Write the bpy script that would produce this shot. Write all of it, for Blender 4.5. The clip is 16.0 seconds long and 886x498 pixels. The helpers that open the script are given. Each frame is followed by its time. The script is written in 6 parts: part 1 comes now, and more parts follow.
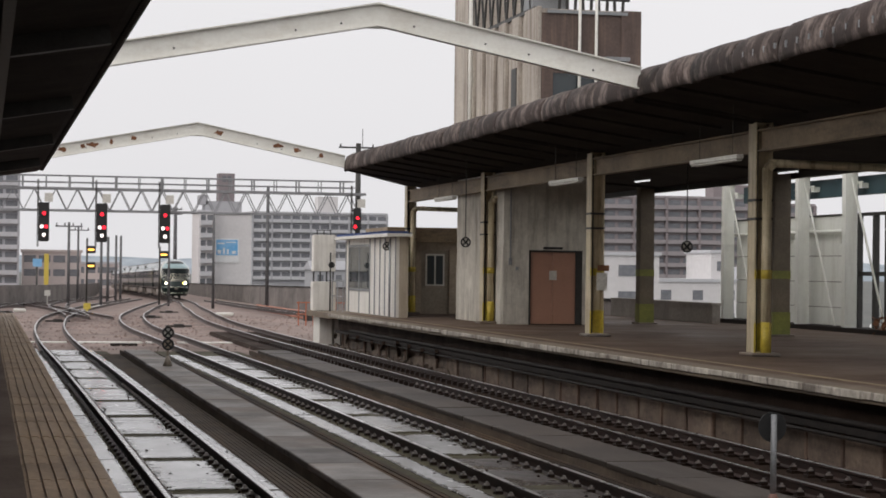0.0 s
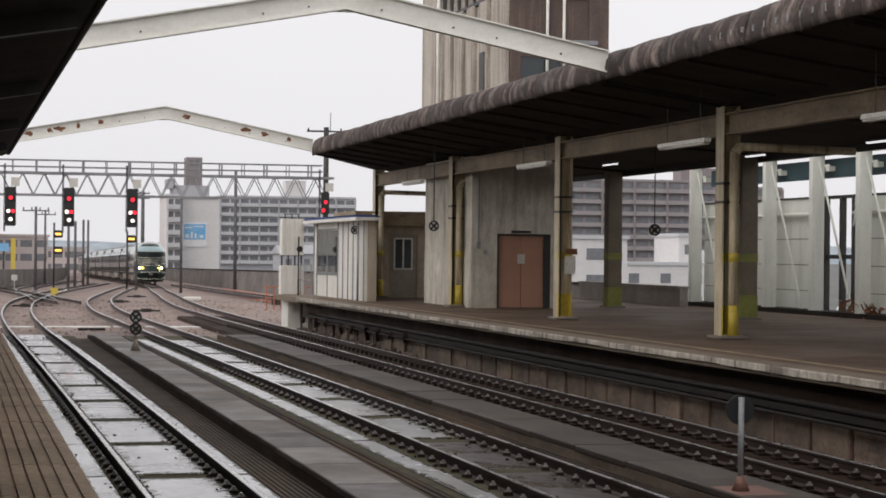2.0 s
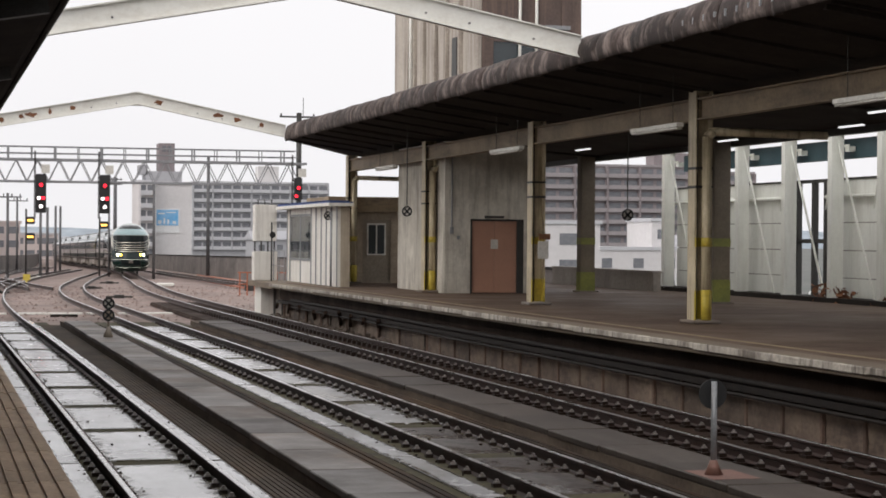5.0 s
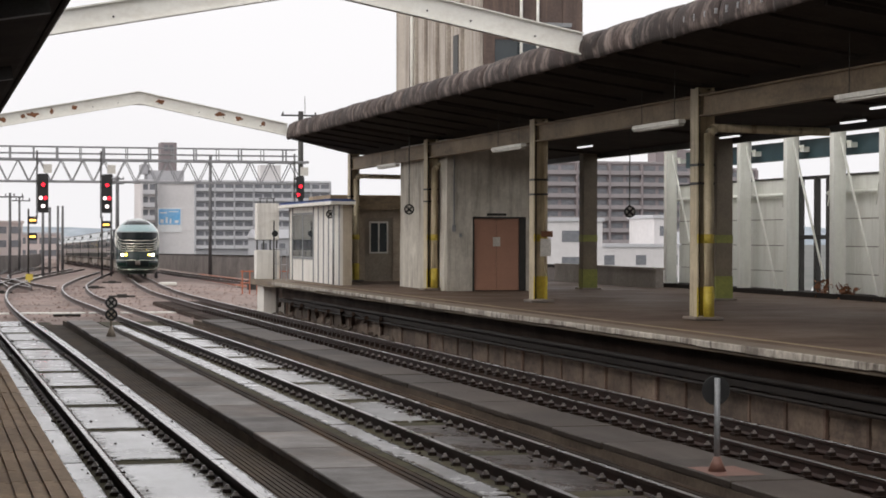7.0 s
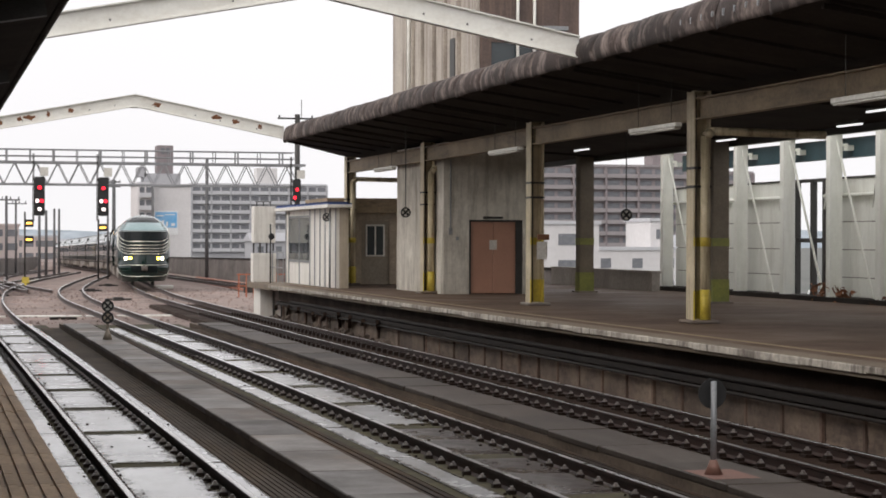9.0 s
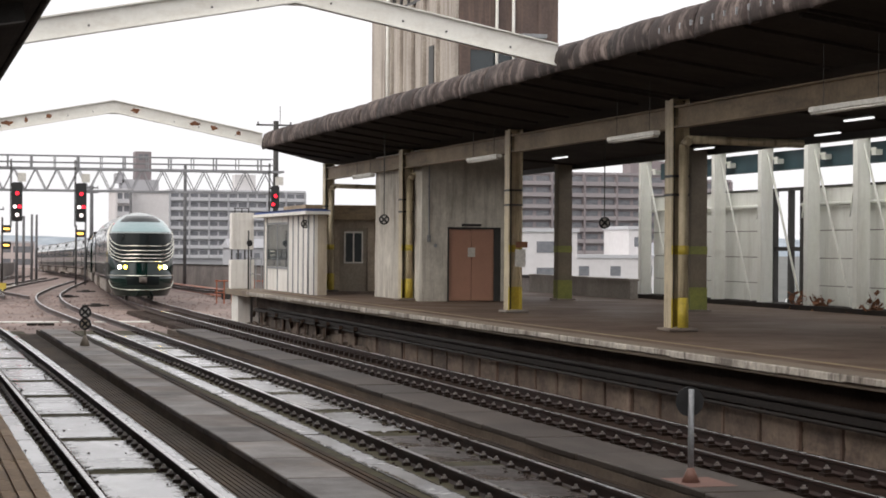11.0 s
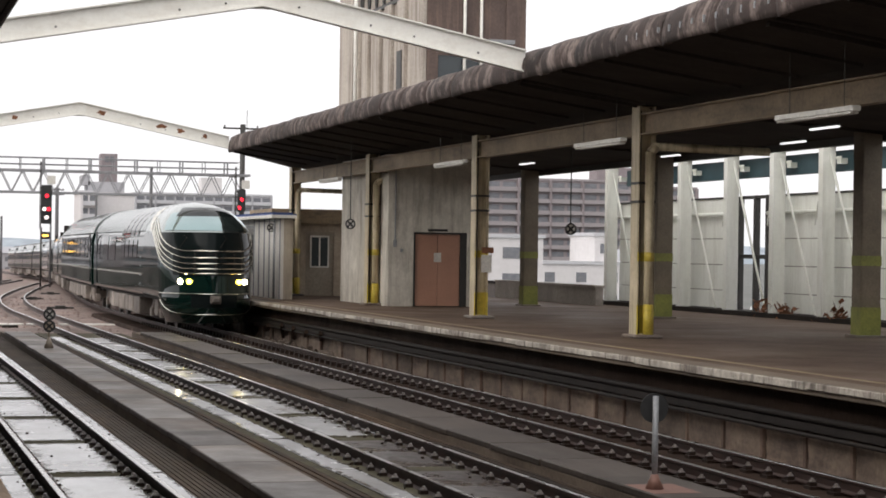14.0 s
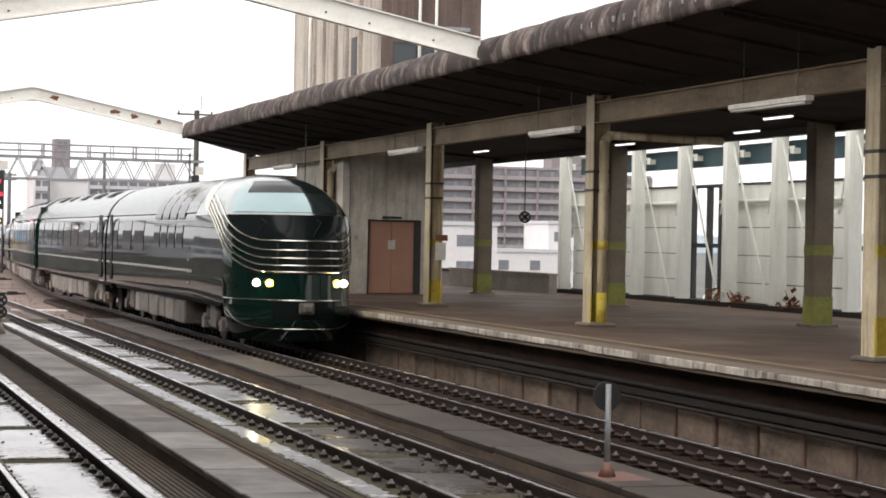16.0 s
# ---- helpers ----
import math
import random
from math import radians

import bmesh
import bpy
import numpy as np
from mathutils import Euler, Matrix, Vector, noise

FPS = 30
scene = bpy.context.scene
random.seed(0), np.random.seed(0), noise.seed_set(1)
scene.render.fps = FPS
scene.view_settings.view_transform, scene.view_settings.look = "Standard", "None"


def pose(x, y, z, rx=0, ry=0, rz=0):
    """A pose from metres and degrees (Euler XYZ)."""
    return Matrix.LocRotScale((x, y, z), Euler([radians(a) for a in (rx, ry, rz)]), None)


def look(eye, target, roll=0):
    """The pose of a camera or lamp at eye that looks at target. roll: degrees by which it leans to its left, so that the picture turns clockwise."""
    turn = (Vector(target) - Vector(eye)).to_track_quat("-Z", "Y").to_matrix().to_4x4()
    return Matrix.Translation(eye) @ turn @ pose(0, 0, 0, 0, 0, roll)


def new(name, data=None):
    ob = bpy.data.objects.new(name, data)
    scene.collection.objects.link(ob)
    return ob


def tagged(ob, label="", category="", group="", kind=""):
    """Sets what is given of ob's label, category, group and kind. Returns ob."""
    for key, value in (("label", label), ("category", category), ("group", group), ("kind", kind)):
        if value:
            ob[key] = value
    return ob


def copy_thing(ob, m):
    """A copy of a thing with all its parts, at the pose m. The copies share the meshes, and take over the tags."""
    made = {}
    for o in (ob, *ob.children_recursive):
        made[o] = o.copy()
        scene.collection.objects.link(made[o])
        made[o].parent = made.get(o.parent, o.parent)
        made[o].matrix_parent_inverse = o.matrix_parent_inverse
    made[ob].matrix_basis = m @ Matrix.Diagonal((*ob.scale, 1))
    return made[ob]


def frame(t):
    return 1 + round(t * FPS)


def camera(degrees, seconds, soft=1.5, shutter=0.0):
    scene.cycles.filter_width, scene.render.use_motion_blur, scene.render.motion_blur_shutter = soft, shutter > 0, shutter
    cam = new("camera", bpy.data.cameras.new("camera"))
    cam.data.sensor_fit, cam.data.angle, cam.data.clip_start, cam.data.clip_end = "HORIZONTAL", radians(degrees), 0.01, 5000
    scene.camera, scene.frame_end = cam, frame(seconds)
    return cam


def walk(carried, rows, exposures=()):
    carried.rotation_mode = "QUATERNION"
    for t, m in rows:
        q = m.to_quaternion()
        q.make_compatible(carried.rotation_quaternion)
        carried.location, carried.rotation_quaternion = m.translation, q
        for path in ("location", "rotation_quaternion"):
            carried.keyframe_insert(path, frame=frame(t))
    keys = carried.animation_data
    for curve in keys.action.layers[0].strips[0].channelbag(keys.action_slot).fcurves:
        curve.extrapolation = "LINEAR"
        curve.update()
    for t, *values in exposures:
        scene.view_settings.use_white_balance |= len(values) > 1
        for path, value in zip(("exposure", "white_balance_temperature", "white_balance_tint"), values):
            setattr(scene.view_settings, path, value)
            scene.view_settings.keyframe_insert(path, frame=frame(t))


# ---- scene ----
# ---------------------------------------------------------------- camera
EX, EY, EZ = 0.0, 0.0, 2.47
cam = camera(25.25, 16.0, soft=1.75)
PATH = [
    (0.0, pose(EX, EY, EZ, 90.57, -0.69, -13.05)),
    (0.5, pose(EX, EY, EZ, 90.40, -0.88, -13.37)),
    (1.0, pose(EX, EY, EZ, 90.30, -0.89, -13.51)),
    (1.5, pose(EX, EY, EZ, 90.21, -0.77, -13.66)),
    (2.0, pose(EX, EY, EZ, 90.11, -0.58, -13.97)),
    (2.5, pose(EX, EY, EZ, 90.13, -0.85, -14.40)),
    (3.0, pose(EX, EY, EZ, 90.17, -0.78, -14.50)),
    (3.5, pose(EX, EY, EZ, 90.01, -0.58, -14.30)),
    (4.0, pose(EX, EY, EZ, 89.85, -0.58, -14.53)),
    (4.2, pose(EX, EY, EZ, 89.69, -0.66, -14.78)),
    (6.3, pose(EX, EY, EZ, 89.71, -0.04, -14.47)),
    (6.5, pose(EX, EY, EZ, 89.69, -0.01, -14.48)),
    (7.0, pose(EX, EY, EZ, 89.63, -0.15, -14.68)),
    (7.5, pose(EX, EY, EZ, 89.75, -0.22, -14.79)),
    (8.0, pose(EX, EY, EZ, 89.67, -0.21, -14.75)),
    (8.5, pose(EX, EY, EZ, 89.68, -0.13, -14.72)),
    (9.0, pose(EX, EY, EZ, 89.72, -0.17, -14.78)),
    (9.5, pose(EX, EY, EZ, 89.86, -0.22, -14.97)),
    (9.7, pose(EX, EY, EZ, 89.84, -0.31, -15.11)),
    (11.8, pose(EX, EY, EZ, 89.97, -0.36, -15.44)),
    (12.0, pose(EX, EY, EZ, 89.85, -0.47, -15.17)),
    (12.5, pose(EX, EY, EZ, 89.67, -0.37, -15.51)),
    (13.0, pose(EX, EY, EZ, 89.82, -0.72, -16.19)),
    (13.5, pose(EX, EY, EZ, 89.89, -0.79, -16.29)),
    (14.0, pose(EX, EY, EZ, 90.09, -0.84, -16.39)),
    (14.5, pose(EX, EY, EZ, 90.10, -1.68, -16.70)),
    (15.0, pose(EX, EY, EZ, 90.11, -1.56, -17.16)),
    (15.5, pose(EX, EY, EZ, 89.98, -1.83, -17.32)),
    (16.0, pose(EX, EY, EZ, 89.75, -1.13, -17.72)),
]
walk(cam, PATH, exposures=[(0.0, -0.1, 6680, 12), (4.0, 0.10, 6680, 12), (8.0, 0.18, 6720, 12), (12.0, 0.33, 6720, 12), (15.2, 0.46, 6720, 12), (16.0, 0.68, 6760, 12)])

# ---------------------------------------------------------------- light
world = bpy.data.worlds.new("overcast_sky")
scene.world = world
world.use_nodes = True
wn, wl = world.node_tree.nodes, world.node_tree.links
wn.clear()
sky = wn.new("ShaderNodeTexSky")
sky.sky_type = "NISHITA"
sky.sun_disc = False
sky.sun_elevation = radians(36)
sky.sun_rotation = radians(243)
sky.dust_density = 6.0
sky.air_density = 1.6
hsv = wn.new("ShaderNodeHueSaturation")
hsv.inputs["Saturation"].default_value = 0.12
hsv.inputs["Value"].default_value = 0.10
wl.new(sky.outputs[0], hsv.inputs["Color"])
cloud = wn.new("ShaderNodeTexNoise")
cloud.inputs["Scale"].default_value = 2.2
cloud.inputs["Detail"].default_value = 4
ramp = wn.new("ShaderNodeMapRange")
ramp.inputs["To Min"].default_value = 0.86
ramp.inputs["To Max"].default_value = 1.0
wl.new(cloud.outputs["Fac"], ramp.inputs["Value"])
deck_cloud = wn.new("ShaderNodeMixRGB")
deck_cloud.blend_type = "MULTIPLY"
deck_cloud.inputs["Fac"].default_value = 1.0
deck_cloud.inputs["Color1"].default_value = (0.875, 0.89, 0.925, 1)
wl.new(ramp.outputs[0], deck_cloud.inputs["Color2"])
veil = wn.new("ShaderNodeMixRGB")
veil.inputs["Fac"].default_value = 0.8
wl.new(hsv.outputs[0], veil.inputs["Color1"])
wl.new(deck_cloud.outputs[0], veil.inputs["Color2"])
bg = wn.new("ShaderNodeBackground")
bg.inputs["Strength"].default_value = 1.25
wl.new(veil.outputs[0], bg.inputs["Color"])
wo = wn.new("ShaderNodeOutputWorld")
wl.new(bg.outputs[0], wo.inputs["Surface"])

sun = new("sun", bpy.data.lights.new("sun", "SUN"))
sun.data.energy = 1.0
sun.data.angle = radians(70)
sun.data.color = (1.0, 0.97, 0.93)
sun.matrix_world = look((-78, -20, 66), (0, 20, 0))


# ---------------------------------------------------------------- materials
def mat(name, color, color2=None, rough=0.7, metal=0.0, scale=3.0, fine=40.0, bump=0.15, streak=None,
        streak_amount=0.5, streak_scale=(6, 6, 0.6), spec=0.5, vary=0.0, rough2=None, coat=0.0, fine_amount=0.35, rim=None):
    """Two-scale mottling between color and color2, optional streaks, fine relief."""
    m = bpy.data.materials.new(name)
    m.use_nodes = True
    n, l = m.node_tree.nodes, m.node_tree.links
    b = n["Principled BSDF"]
    tc = n.new("ShaderNodeTexCoord")
    place = tc.outputs["Object"]
    if vary or rim:
        who = n.new("ShaderNodeObjectInfo")
        shift = n.new("ShaderNodeVectorMath")
        shift.operation = "MULTIPLY_ADD"
        shift.inputs[1].default_value = (37, 53, 11)
        l.new(who.outputs["Random"], shift.inputs[0])
        l.new(place, shift.inputs[2])
        place = shift.outputs[0]
    big = n.new("ShaderNodeTexNoise")
    big.inputs["Scale"].default_value = scale
    big.inputs["Detail"].default_value = 6
    big.inputs["Roughness"].default_value = 0.65
    l.new(place, big.inputs["Vector"])
    small = n.new("ShaderNodeTexNoise")
    small.inputs["Scale"].default_value = fine
    small.inputs["Detail"].default_value = 3
    l.new(place, small.inputs["Vector"])
    r1 = n.new("ShaderNodeMapRange")
    r1.inputs["From Min"].default_value, r1.inputs["From Max"].default_value = 0.32, 0.68
    l.new(big.outputs["Fac"], r1.inputs["Value"])
    c2 = color2 or tuple(c * 0.75 for c in color)
    mix = n.new("ShaderNodeMixRGB")
    mix.inputs["Color1"].default_value = (*color, 1)
    mix.inputs["Color2"].default_value = (*c2, 1)
    l.new(r1.outputs[0], mix.inputs["Fac"])
    out = mix.outputs[0]
    r2 = n.new("ShaderNodeMapRange")
    r2.inputs["To Min"].default_value, r2.inputs["To Max"].default_value = 1 - fine_amount, 1 + fine_amount
    l.new(small.outputs["Fac"], r2.inputs["Value"])
    mul = n.new("ShaderNodeMixRGB")
    mul.blend_type = "MULTIPLY"
    mul.inputs["Fac"].default_value = 1
    l.new(out, mul.inputs["Color1"])
    l.new(r2.outputs[0], mul.inputs["Color2"])
    out = mul.outputs[0]
    if streak:
        mp = n.new("ShaderNodeMapping")
        mp.inputs["Scale"].default_value = streak_scale
        l.new(place, mp.inputs["Vector"])
        sn = n.new("ShaderNodeTexNoise")
        sn.inputs["Scale"].default_value = 1.0
        sn.inputs["Detail"].default_value = 5
        sn.inputs["Roughness"].default_value = 0.7
        l.new(mp.outputs[0], sn.inputs["Vector"])
        r3 = n.new("ShaderNodeMapRange")
        r3.inputs["From Min"].default_value, r3.inputs["From Max"].default_value = 0.48, 0.7
        r3.inputs["To Max"].default_value = streak_amount
        l.new(sn.outputs["Fac"], r3.inputs["Value"])
        sm = n.new("ShaderNodeMixRGB")
        sm.inputs["Color2"].default_value = (*streak, 1)
        l.new(r3.outputs[0], sm.inputs["Fac"])
        l.new(out, sm.inputs["Color1"])
        out = sm.outputs[0]
    if vary:
        oi = n.new("ShaderNodeObjectInfo")
        r4 = n.new("ShaderNodeMapRange")
        r4.inputs["To Min"].default_value, r4.inputs["To Max"].default_value = 1 - vary, 1 + vary
        l.new(oi.outputs["Random"], r4.inputs["Value"])
        vm = n.new("ShaderNodeMixRGB")
        vm.blend_type = "MULTIPLY"
        vm.inputs["Fac"].default_value = 1
        l.new(out, vm.inputs["Color1"])
        l.new(r4.outputs[0], vm.inputs["Color2"])
        out = vm.outputs[0]
    if rim:
        # ragged dirt creeping in from a piece's edges: (colour, width, ((axis, length), ...))
        sep = n.new("ShaderNodeSeparateXYZ")
        l.new(tc.outputs["Generated"], sep.inputs[0])
        near = None
        for axis, length in rim[2]:
            off = n.new("ShaderNodeMath")
            off.operation = "SUBTRACT"
            off.inputs[1].default_value = 0.5
            l.new(sep.outputs[axis], off.inputs[0])
            ab = n.new("ShaderNodeMath")
            ab.operation = "ABSOLUTE"
            l.new(off.outputs[0], ab.inputs[0])
            ds = n.new("ShaderNodeMath")
            ds.operation = "MULTIPLY_ADD"
            ds.inputs[1].default_value, ds.inputs[2].default_value = -length, 0.5 * length
            l.new(ab.outputs[0], ds.inputs[0])
            if near is None:
                near = ds.outputs[0]
            else:
                mn = n.new("ShaderNodeMath")
                mn.operation = "MINIMUM"
                l.new(near, mn.inputs[0])
                l.new(ds.outputs[0], mn.inputs[1])
                near = mn.outputs[0]
        edge = n.new("ShaderNodeTexNoise")
        edge.inputs["Scale"].default_value = 4.0
        edge.inputs["Detail"].default_value = 6
        edge.inputs["Roughness"].default_value = 0.75
        l.new(place, edge.inputs["Vector"])
        ea = n.new("ShaderNodeMath")
        ea.operation = "MULTIPLY_ADD"
        ea.inputs[1].default_value, ea.inputs[2].default_value = 4.2 * rim[1], -1.75 * rim[1]
        l.new(edge.outputs["Fac"], ea.inputs[0])
        sm2 = n.new("ShaderNodeMath")
        sm2.operation = "SUBTRACT"
        l.new(ea.outputs[0], sm2.inputs[0])
        l.new(near, sm2.inputs[1])
        er = n.new("ShaderNodeMapRange")
        er.inputs["From Min"].default_value, er.inputs["From Max"].default_value = -0.2 * rim[1], 0.1 * rim[1]
        l.new(sm2.outputs[0], er.inputs["Value"])
        em = n.new("ShaderNodeMixRGB")
        em.inputs["Color2"].default_value = (*rim[0], 1)
        l.new(er.outputs[0], em.inputs["Fac"])
        l.new(out, em.inputs["Color1"])
        out = em.outputs[0]
    l.new(out, b.inputs["Base Color"])
    b.inputs["Metallic"].default_value = metal
    b.inputs["Specular IOR Level"].default_value = spec
    b.inputs["Coat Weight"].default_value = coat
    if rim:
        for slot, clean, dirty in (("Specular IOR Level", spec, 0.08), ("Coat Weight", coat, 0.0)):
            dm = n.new("ShaderNodeMapRange")
            dm.inputs["To Min"].default_value, dm.inputs["To Max"].default_value = clean, dirty
            l.new(er.outputs[0], dm.inputs["Value"])
            l.new(dm.outputs[0], b.inputs[slot])
    if rough2 is None:
        b.inputs["Roughness"].default_value = rough
    else:
        rr = n.new("ShaderNodeMapRange")
        rr.inputs["From Min"].default_value, rr.inputs["From Max"].default_value = 0.35, 0.65
        rr.inputs["To Min"].default_value, rr.inputs["To Max"].default_value = rough, rough2
        l.new(big.outputs["Fac"], rr.inputs["Value"])
        l.new(rr.outputs[0], b.inputs["Roughness"])
    if bump:
        bp = n.new("ShaderNodeBump")
        bp.inputs["Strength"].default_value = bump
        bp.inputs["Distance"].default_value = 0.02
        l.new(small.outputs["Fac"], bp.inputs["Height"])
        l.new(bp.outputs[0], b.inputs["Normal"])
    return m


def glow(name, color, strength):
    m = bpy.data.materials.new(name)
    m.use_nodes = True
    b = m.node_tree.nodes["Principled BSDF"]
    b.inputs["Base Color"].default_value = (*color, 1)
    b.inputs["Emission Color"].default_value = (*color, 1)
    b.inputs["Emission Strength"].default_value = strength
    return m


BALLAST = mat("ballast", (0.31, 0.228, 0.2), (0.18, 0.137, 0.12), rough=0.85, scale=0.35, fine=9, bump=0.9, fine_amount=0.6)
WETSLAB = mat("wet_slab_concrete", (0.56, 0.555, 0.56), (0.42, 0.415, 0.415), rough=0.13, rough2=0.3, coat=0.1, rim=((0.05, 0.042, 0.022), 0.24, ((0, 0.92), (1, 3.4))), scale=0.9, fine=20, bump=0.04, fine_amount=0.12, streak=(0.15, 0.135, 0.12), streak_amount=0.3, streak_scale=(1.6, 0.8, 1))
WETSIDE = mat("wet_side_concrete", (0.56, 0.555, 0.56), (0.42, 0.415, 0.415), rough=0.13, rough2=0.3, coat=0.1, rim=((0.045, 0.036, 0.024), 0.08, ((0, 0.34), (1, 3.8))), scale=0.9, fine=20, bump=0.04, fine_amount=0.12, streak=(0.15, 0.135, 0.12), streak_amount=0.3, streak_scale=(1.6, 0.8, 1))
DIRTYSLAB = mat("grimy_brown_slab", (0.07, 0.05, 0.04), (0.032, 0.023, 0.019), rough=0.15, rough2=0.5, scale=0.9, fine=14, bump=0.15, streak=(0.2, 0.175, 0.15), streak_amount=0.3, streak_scale=(1.5, 0.6, 2))
DARKLID = mat("damp_brown_trough_lid", (0.075, 0.059, 0.048), (0.04, 0.031, 0.025), rough=0.55, scale=0.5, fine=20, bump=0.25, spec=0.22, vary=0.2, streak=(0.13, 0.115, 0.1), streak_amount=0.5, streak_scale=(1.5, 0.2, 2))
MOSS = mat("moss_joint", (0.085, 0.073, 0.03), (0.035, 0.028, 0.017), rough=0.9, scale=3, fine=30)
BED = mat("damp_bed_and_recess_shade", (0.047, 0.03, 0.022), (0.024, 0.0165, 0.013), rough=0.65, rough2=0.8, scale=0.8, fine=14, bump=0.5, spec=0.05)
BROWNBED = mat("rust_stained_bed", (0.04, 0.026, 0.018), (0.02, 0.0145, 0.0115), rough=0.75, scale=0.5, fine=14, bump=0.4, spec=0.15,
               streak=(0.17, 0.10, 0.05), streak_amount=0.6, streak_scale=(3, 0.15, 3))
TROUGHWALL = mat("damp_brown_trough_wall", (0.2, 0.155, 0.12), (0.11, 0.084, 0.065), rough=0.75, scale=0.8, fine=18, bump=0.3, spec=0.2)
RIBDECK = mat("ribbed_cover_dark", (0.108, 0.083, 0.066), (0.064, 0.049, 0.038), rough=0.8, scale=0.6, fine=20, bump=0.3, spec=0.2,
              streak=(0.16, 0.10, 0.055), streak_amount=0.5, streak_scale=(1.2, 0.25, 3))
GREYSLAB = mat("trough_lid_concrete", (0.19, 0.165, 0.146), (0.11, 0.094, 0.083), rough=0.45, rough2=0.7, scale=0.7, fine=25, bump=0.2,
               streak=(0.20, 0.13, 0.08), streak_amount=0.55, streak_scale=(0.6, 0.35, 3), vary=0.28)
DARKCONC = mat("damp_concrete_and_kerb_shade", (0.03, 0.025, 0.021), (0.016, 0.0135, 0.012), rough=0.75, scale=0.8, fine=20, bump=0.3, spec=0.15)
RAIL = mat("rail_side_rust", (0.045, 0.022, 0.016), (0.025, 0.014, 0.011), rough=0.6, metal=0.2, scale=2, fine=30)
RAILHEAD = mat("rail_head_steel", (0.55, 0.54, 0.53), (0.45, 0.43, 0.42), rough=0.22, rough2=0.34, metal=1.0, scale=0.8, fine=30, bump=0.02, fine_amount=0.1)
# bolt tops are pale and polished to put glints on the dark clips
BOLT = mat("bolt_glint_steel", (0.62, 0.57, 0.54), (0.4, 0.36, 0.34), rough=0.35, metal=0.7, scale=6, fine=40)
CLIP = mat("rail_clip_steel", (0.045, 0.028, 0.021), (0.024, 0.0165, 0.013), rough=0.4, metal=0.4, scale=6, fine=40)
ASPHALT = mat("platform_asphalt_damp", (0.142, 0.097, 0.07), (0.09, 0.061, 0.045), rough=0.55, rough2=0.8, scale=0.4, fine=35, bump=0.3, spec=0.15)
TACTILE = mat("worn_tactile_tile", (0.44, 0.3, 0.18), (0.3, 0.205, 0.125), rough=0.6, scale=0.9, fine=20, bump=0.2,
              streak=(0.13, 0.085, 0.055), streak_amount=0.5, streak_scale=(2, 0.4, 2), vary=0.08)
EDGEWHITE = mat("chipped_edge_paint", (0.62, 0.57, 0.49), (0.2, 0.165, 0.135), rough=0.7, scale=1.2, fine=20, bump=0.3,
                streak=(0.045, 0.033, 0.026), streak_amount=1.0, streak_scale=(1.0, 5.5, 1.2))
EDGETOP = mat("platform_edge_coping", (0.215, 0.165, 0.115), (0.135, 0.105, 0.078), rough=0.7, scale=0.6, fine=25, bump=0.3)
YELLOWLINE = mat("faded_yellow_line", (0.3, 0.225, 0.125), (0.17, 0.127, 0.08), rough=0.7, scale=1.5, fine=20)
PANELWALL = mat("stained_wall_panel", (0.205, 0.155, 0.116), (0.07, 0.05, 0.038), rough=0.8, scale=1.1, fine=14, bump=0.3,
                streak=(0.035, 0.024, 0.02), streak_amount=0.85, streak_scale=(2, 1.3, 3.2), vary=0.3, rim=((0.03, 0.021, 0.017), 0.05, ((1, 1.2), (2, 0.54))))
FASCIA = mat("weathered_roof_edge", (0.05, 0.032, 0.027), (0.02, 0.0145, 0.013), rough=0.85, scale=0.9, fine=18, bump=0.4,
             streak=(0.27, 0.215, 0.19), streak_amount=0.8, streak_scale=(1.4, 3.0, 1.7), vary=0.15)
# near-black so that the colour itself carries the shade under the canopies
SOFFIT = mat("shaded_soffit", (0.05, 0.041, 0.036), (0.027, 0.022, 0.02), rough=0.9, scale=0.8, fine=14, bump=0.2, spec=0.1)
CREAM = mat("cream_steel_paint", (0.62, 0.53, 0.36), (0.4, 0.33, 0.22), rough=0.5, scale=1.4, fine=16, bump=0.05, fine_amount=0.15,
            streak=(0.11, 0.07, 0.04), streak_amount=0.95, streak_scale=(7, 7, 0.4))
HUTBEIGE = mat("shaded_hut_end", (0.50, 0.43, 0.335), (0.40, 0.34, 0.265), rough=0.6, scale=0.9, fine=14, bump=0.05, fine_amount=0.1,
               streak=(0.18, 0.13, 0.09), streak_amount=0.4, streak_scale=(5, 5, 0.4))
WALLPOST = mat("reddish_wall_post", (0.17, 0.115, 0.085), (0.08, 0.052, 0.04), rough=0.85, scale=1.5, fine=16, bump=0.3, vary=0.3)
RUBBLE = mat("dark_broken_concrete", (0.19, 0.145, 0.115), (0.07, 0.053, 0.043), rough=0.9, scale=2.5, fine=14, bump=0.6, vary=0.35)
# aged cream, lowered further to hold the under-roof shade
BEAMCREAM = mat("aged_shaded_cream", (0.36, 0.265, 0.165), (0.17, 0.125, 0.08), rough=0.6, scale=0.7, fine=14, bump=0.1,
                streak=(0.075, 0.054, 0.037), streak_amount=0.7, streak_scale=(0.8, 0.5, 2.5))
YELLOW = mat("safety_yellow_paint", (0.55, 0.42, 0.05), (0.42, 0.32, 0.05), rough=0.5, scale=3, fine=20, bump=0.1)
OLIVE = mat("shaded_green_yellow_paint", (0.26, 0.27, 0.06), (0.18, 0.19, 0.05), rough=0.55, scale=3, fine=20)
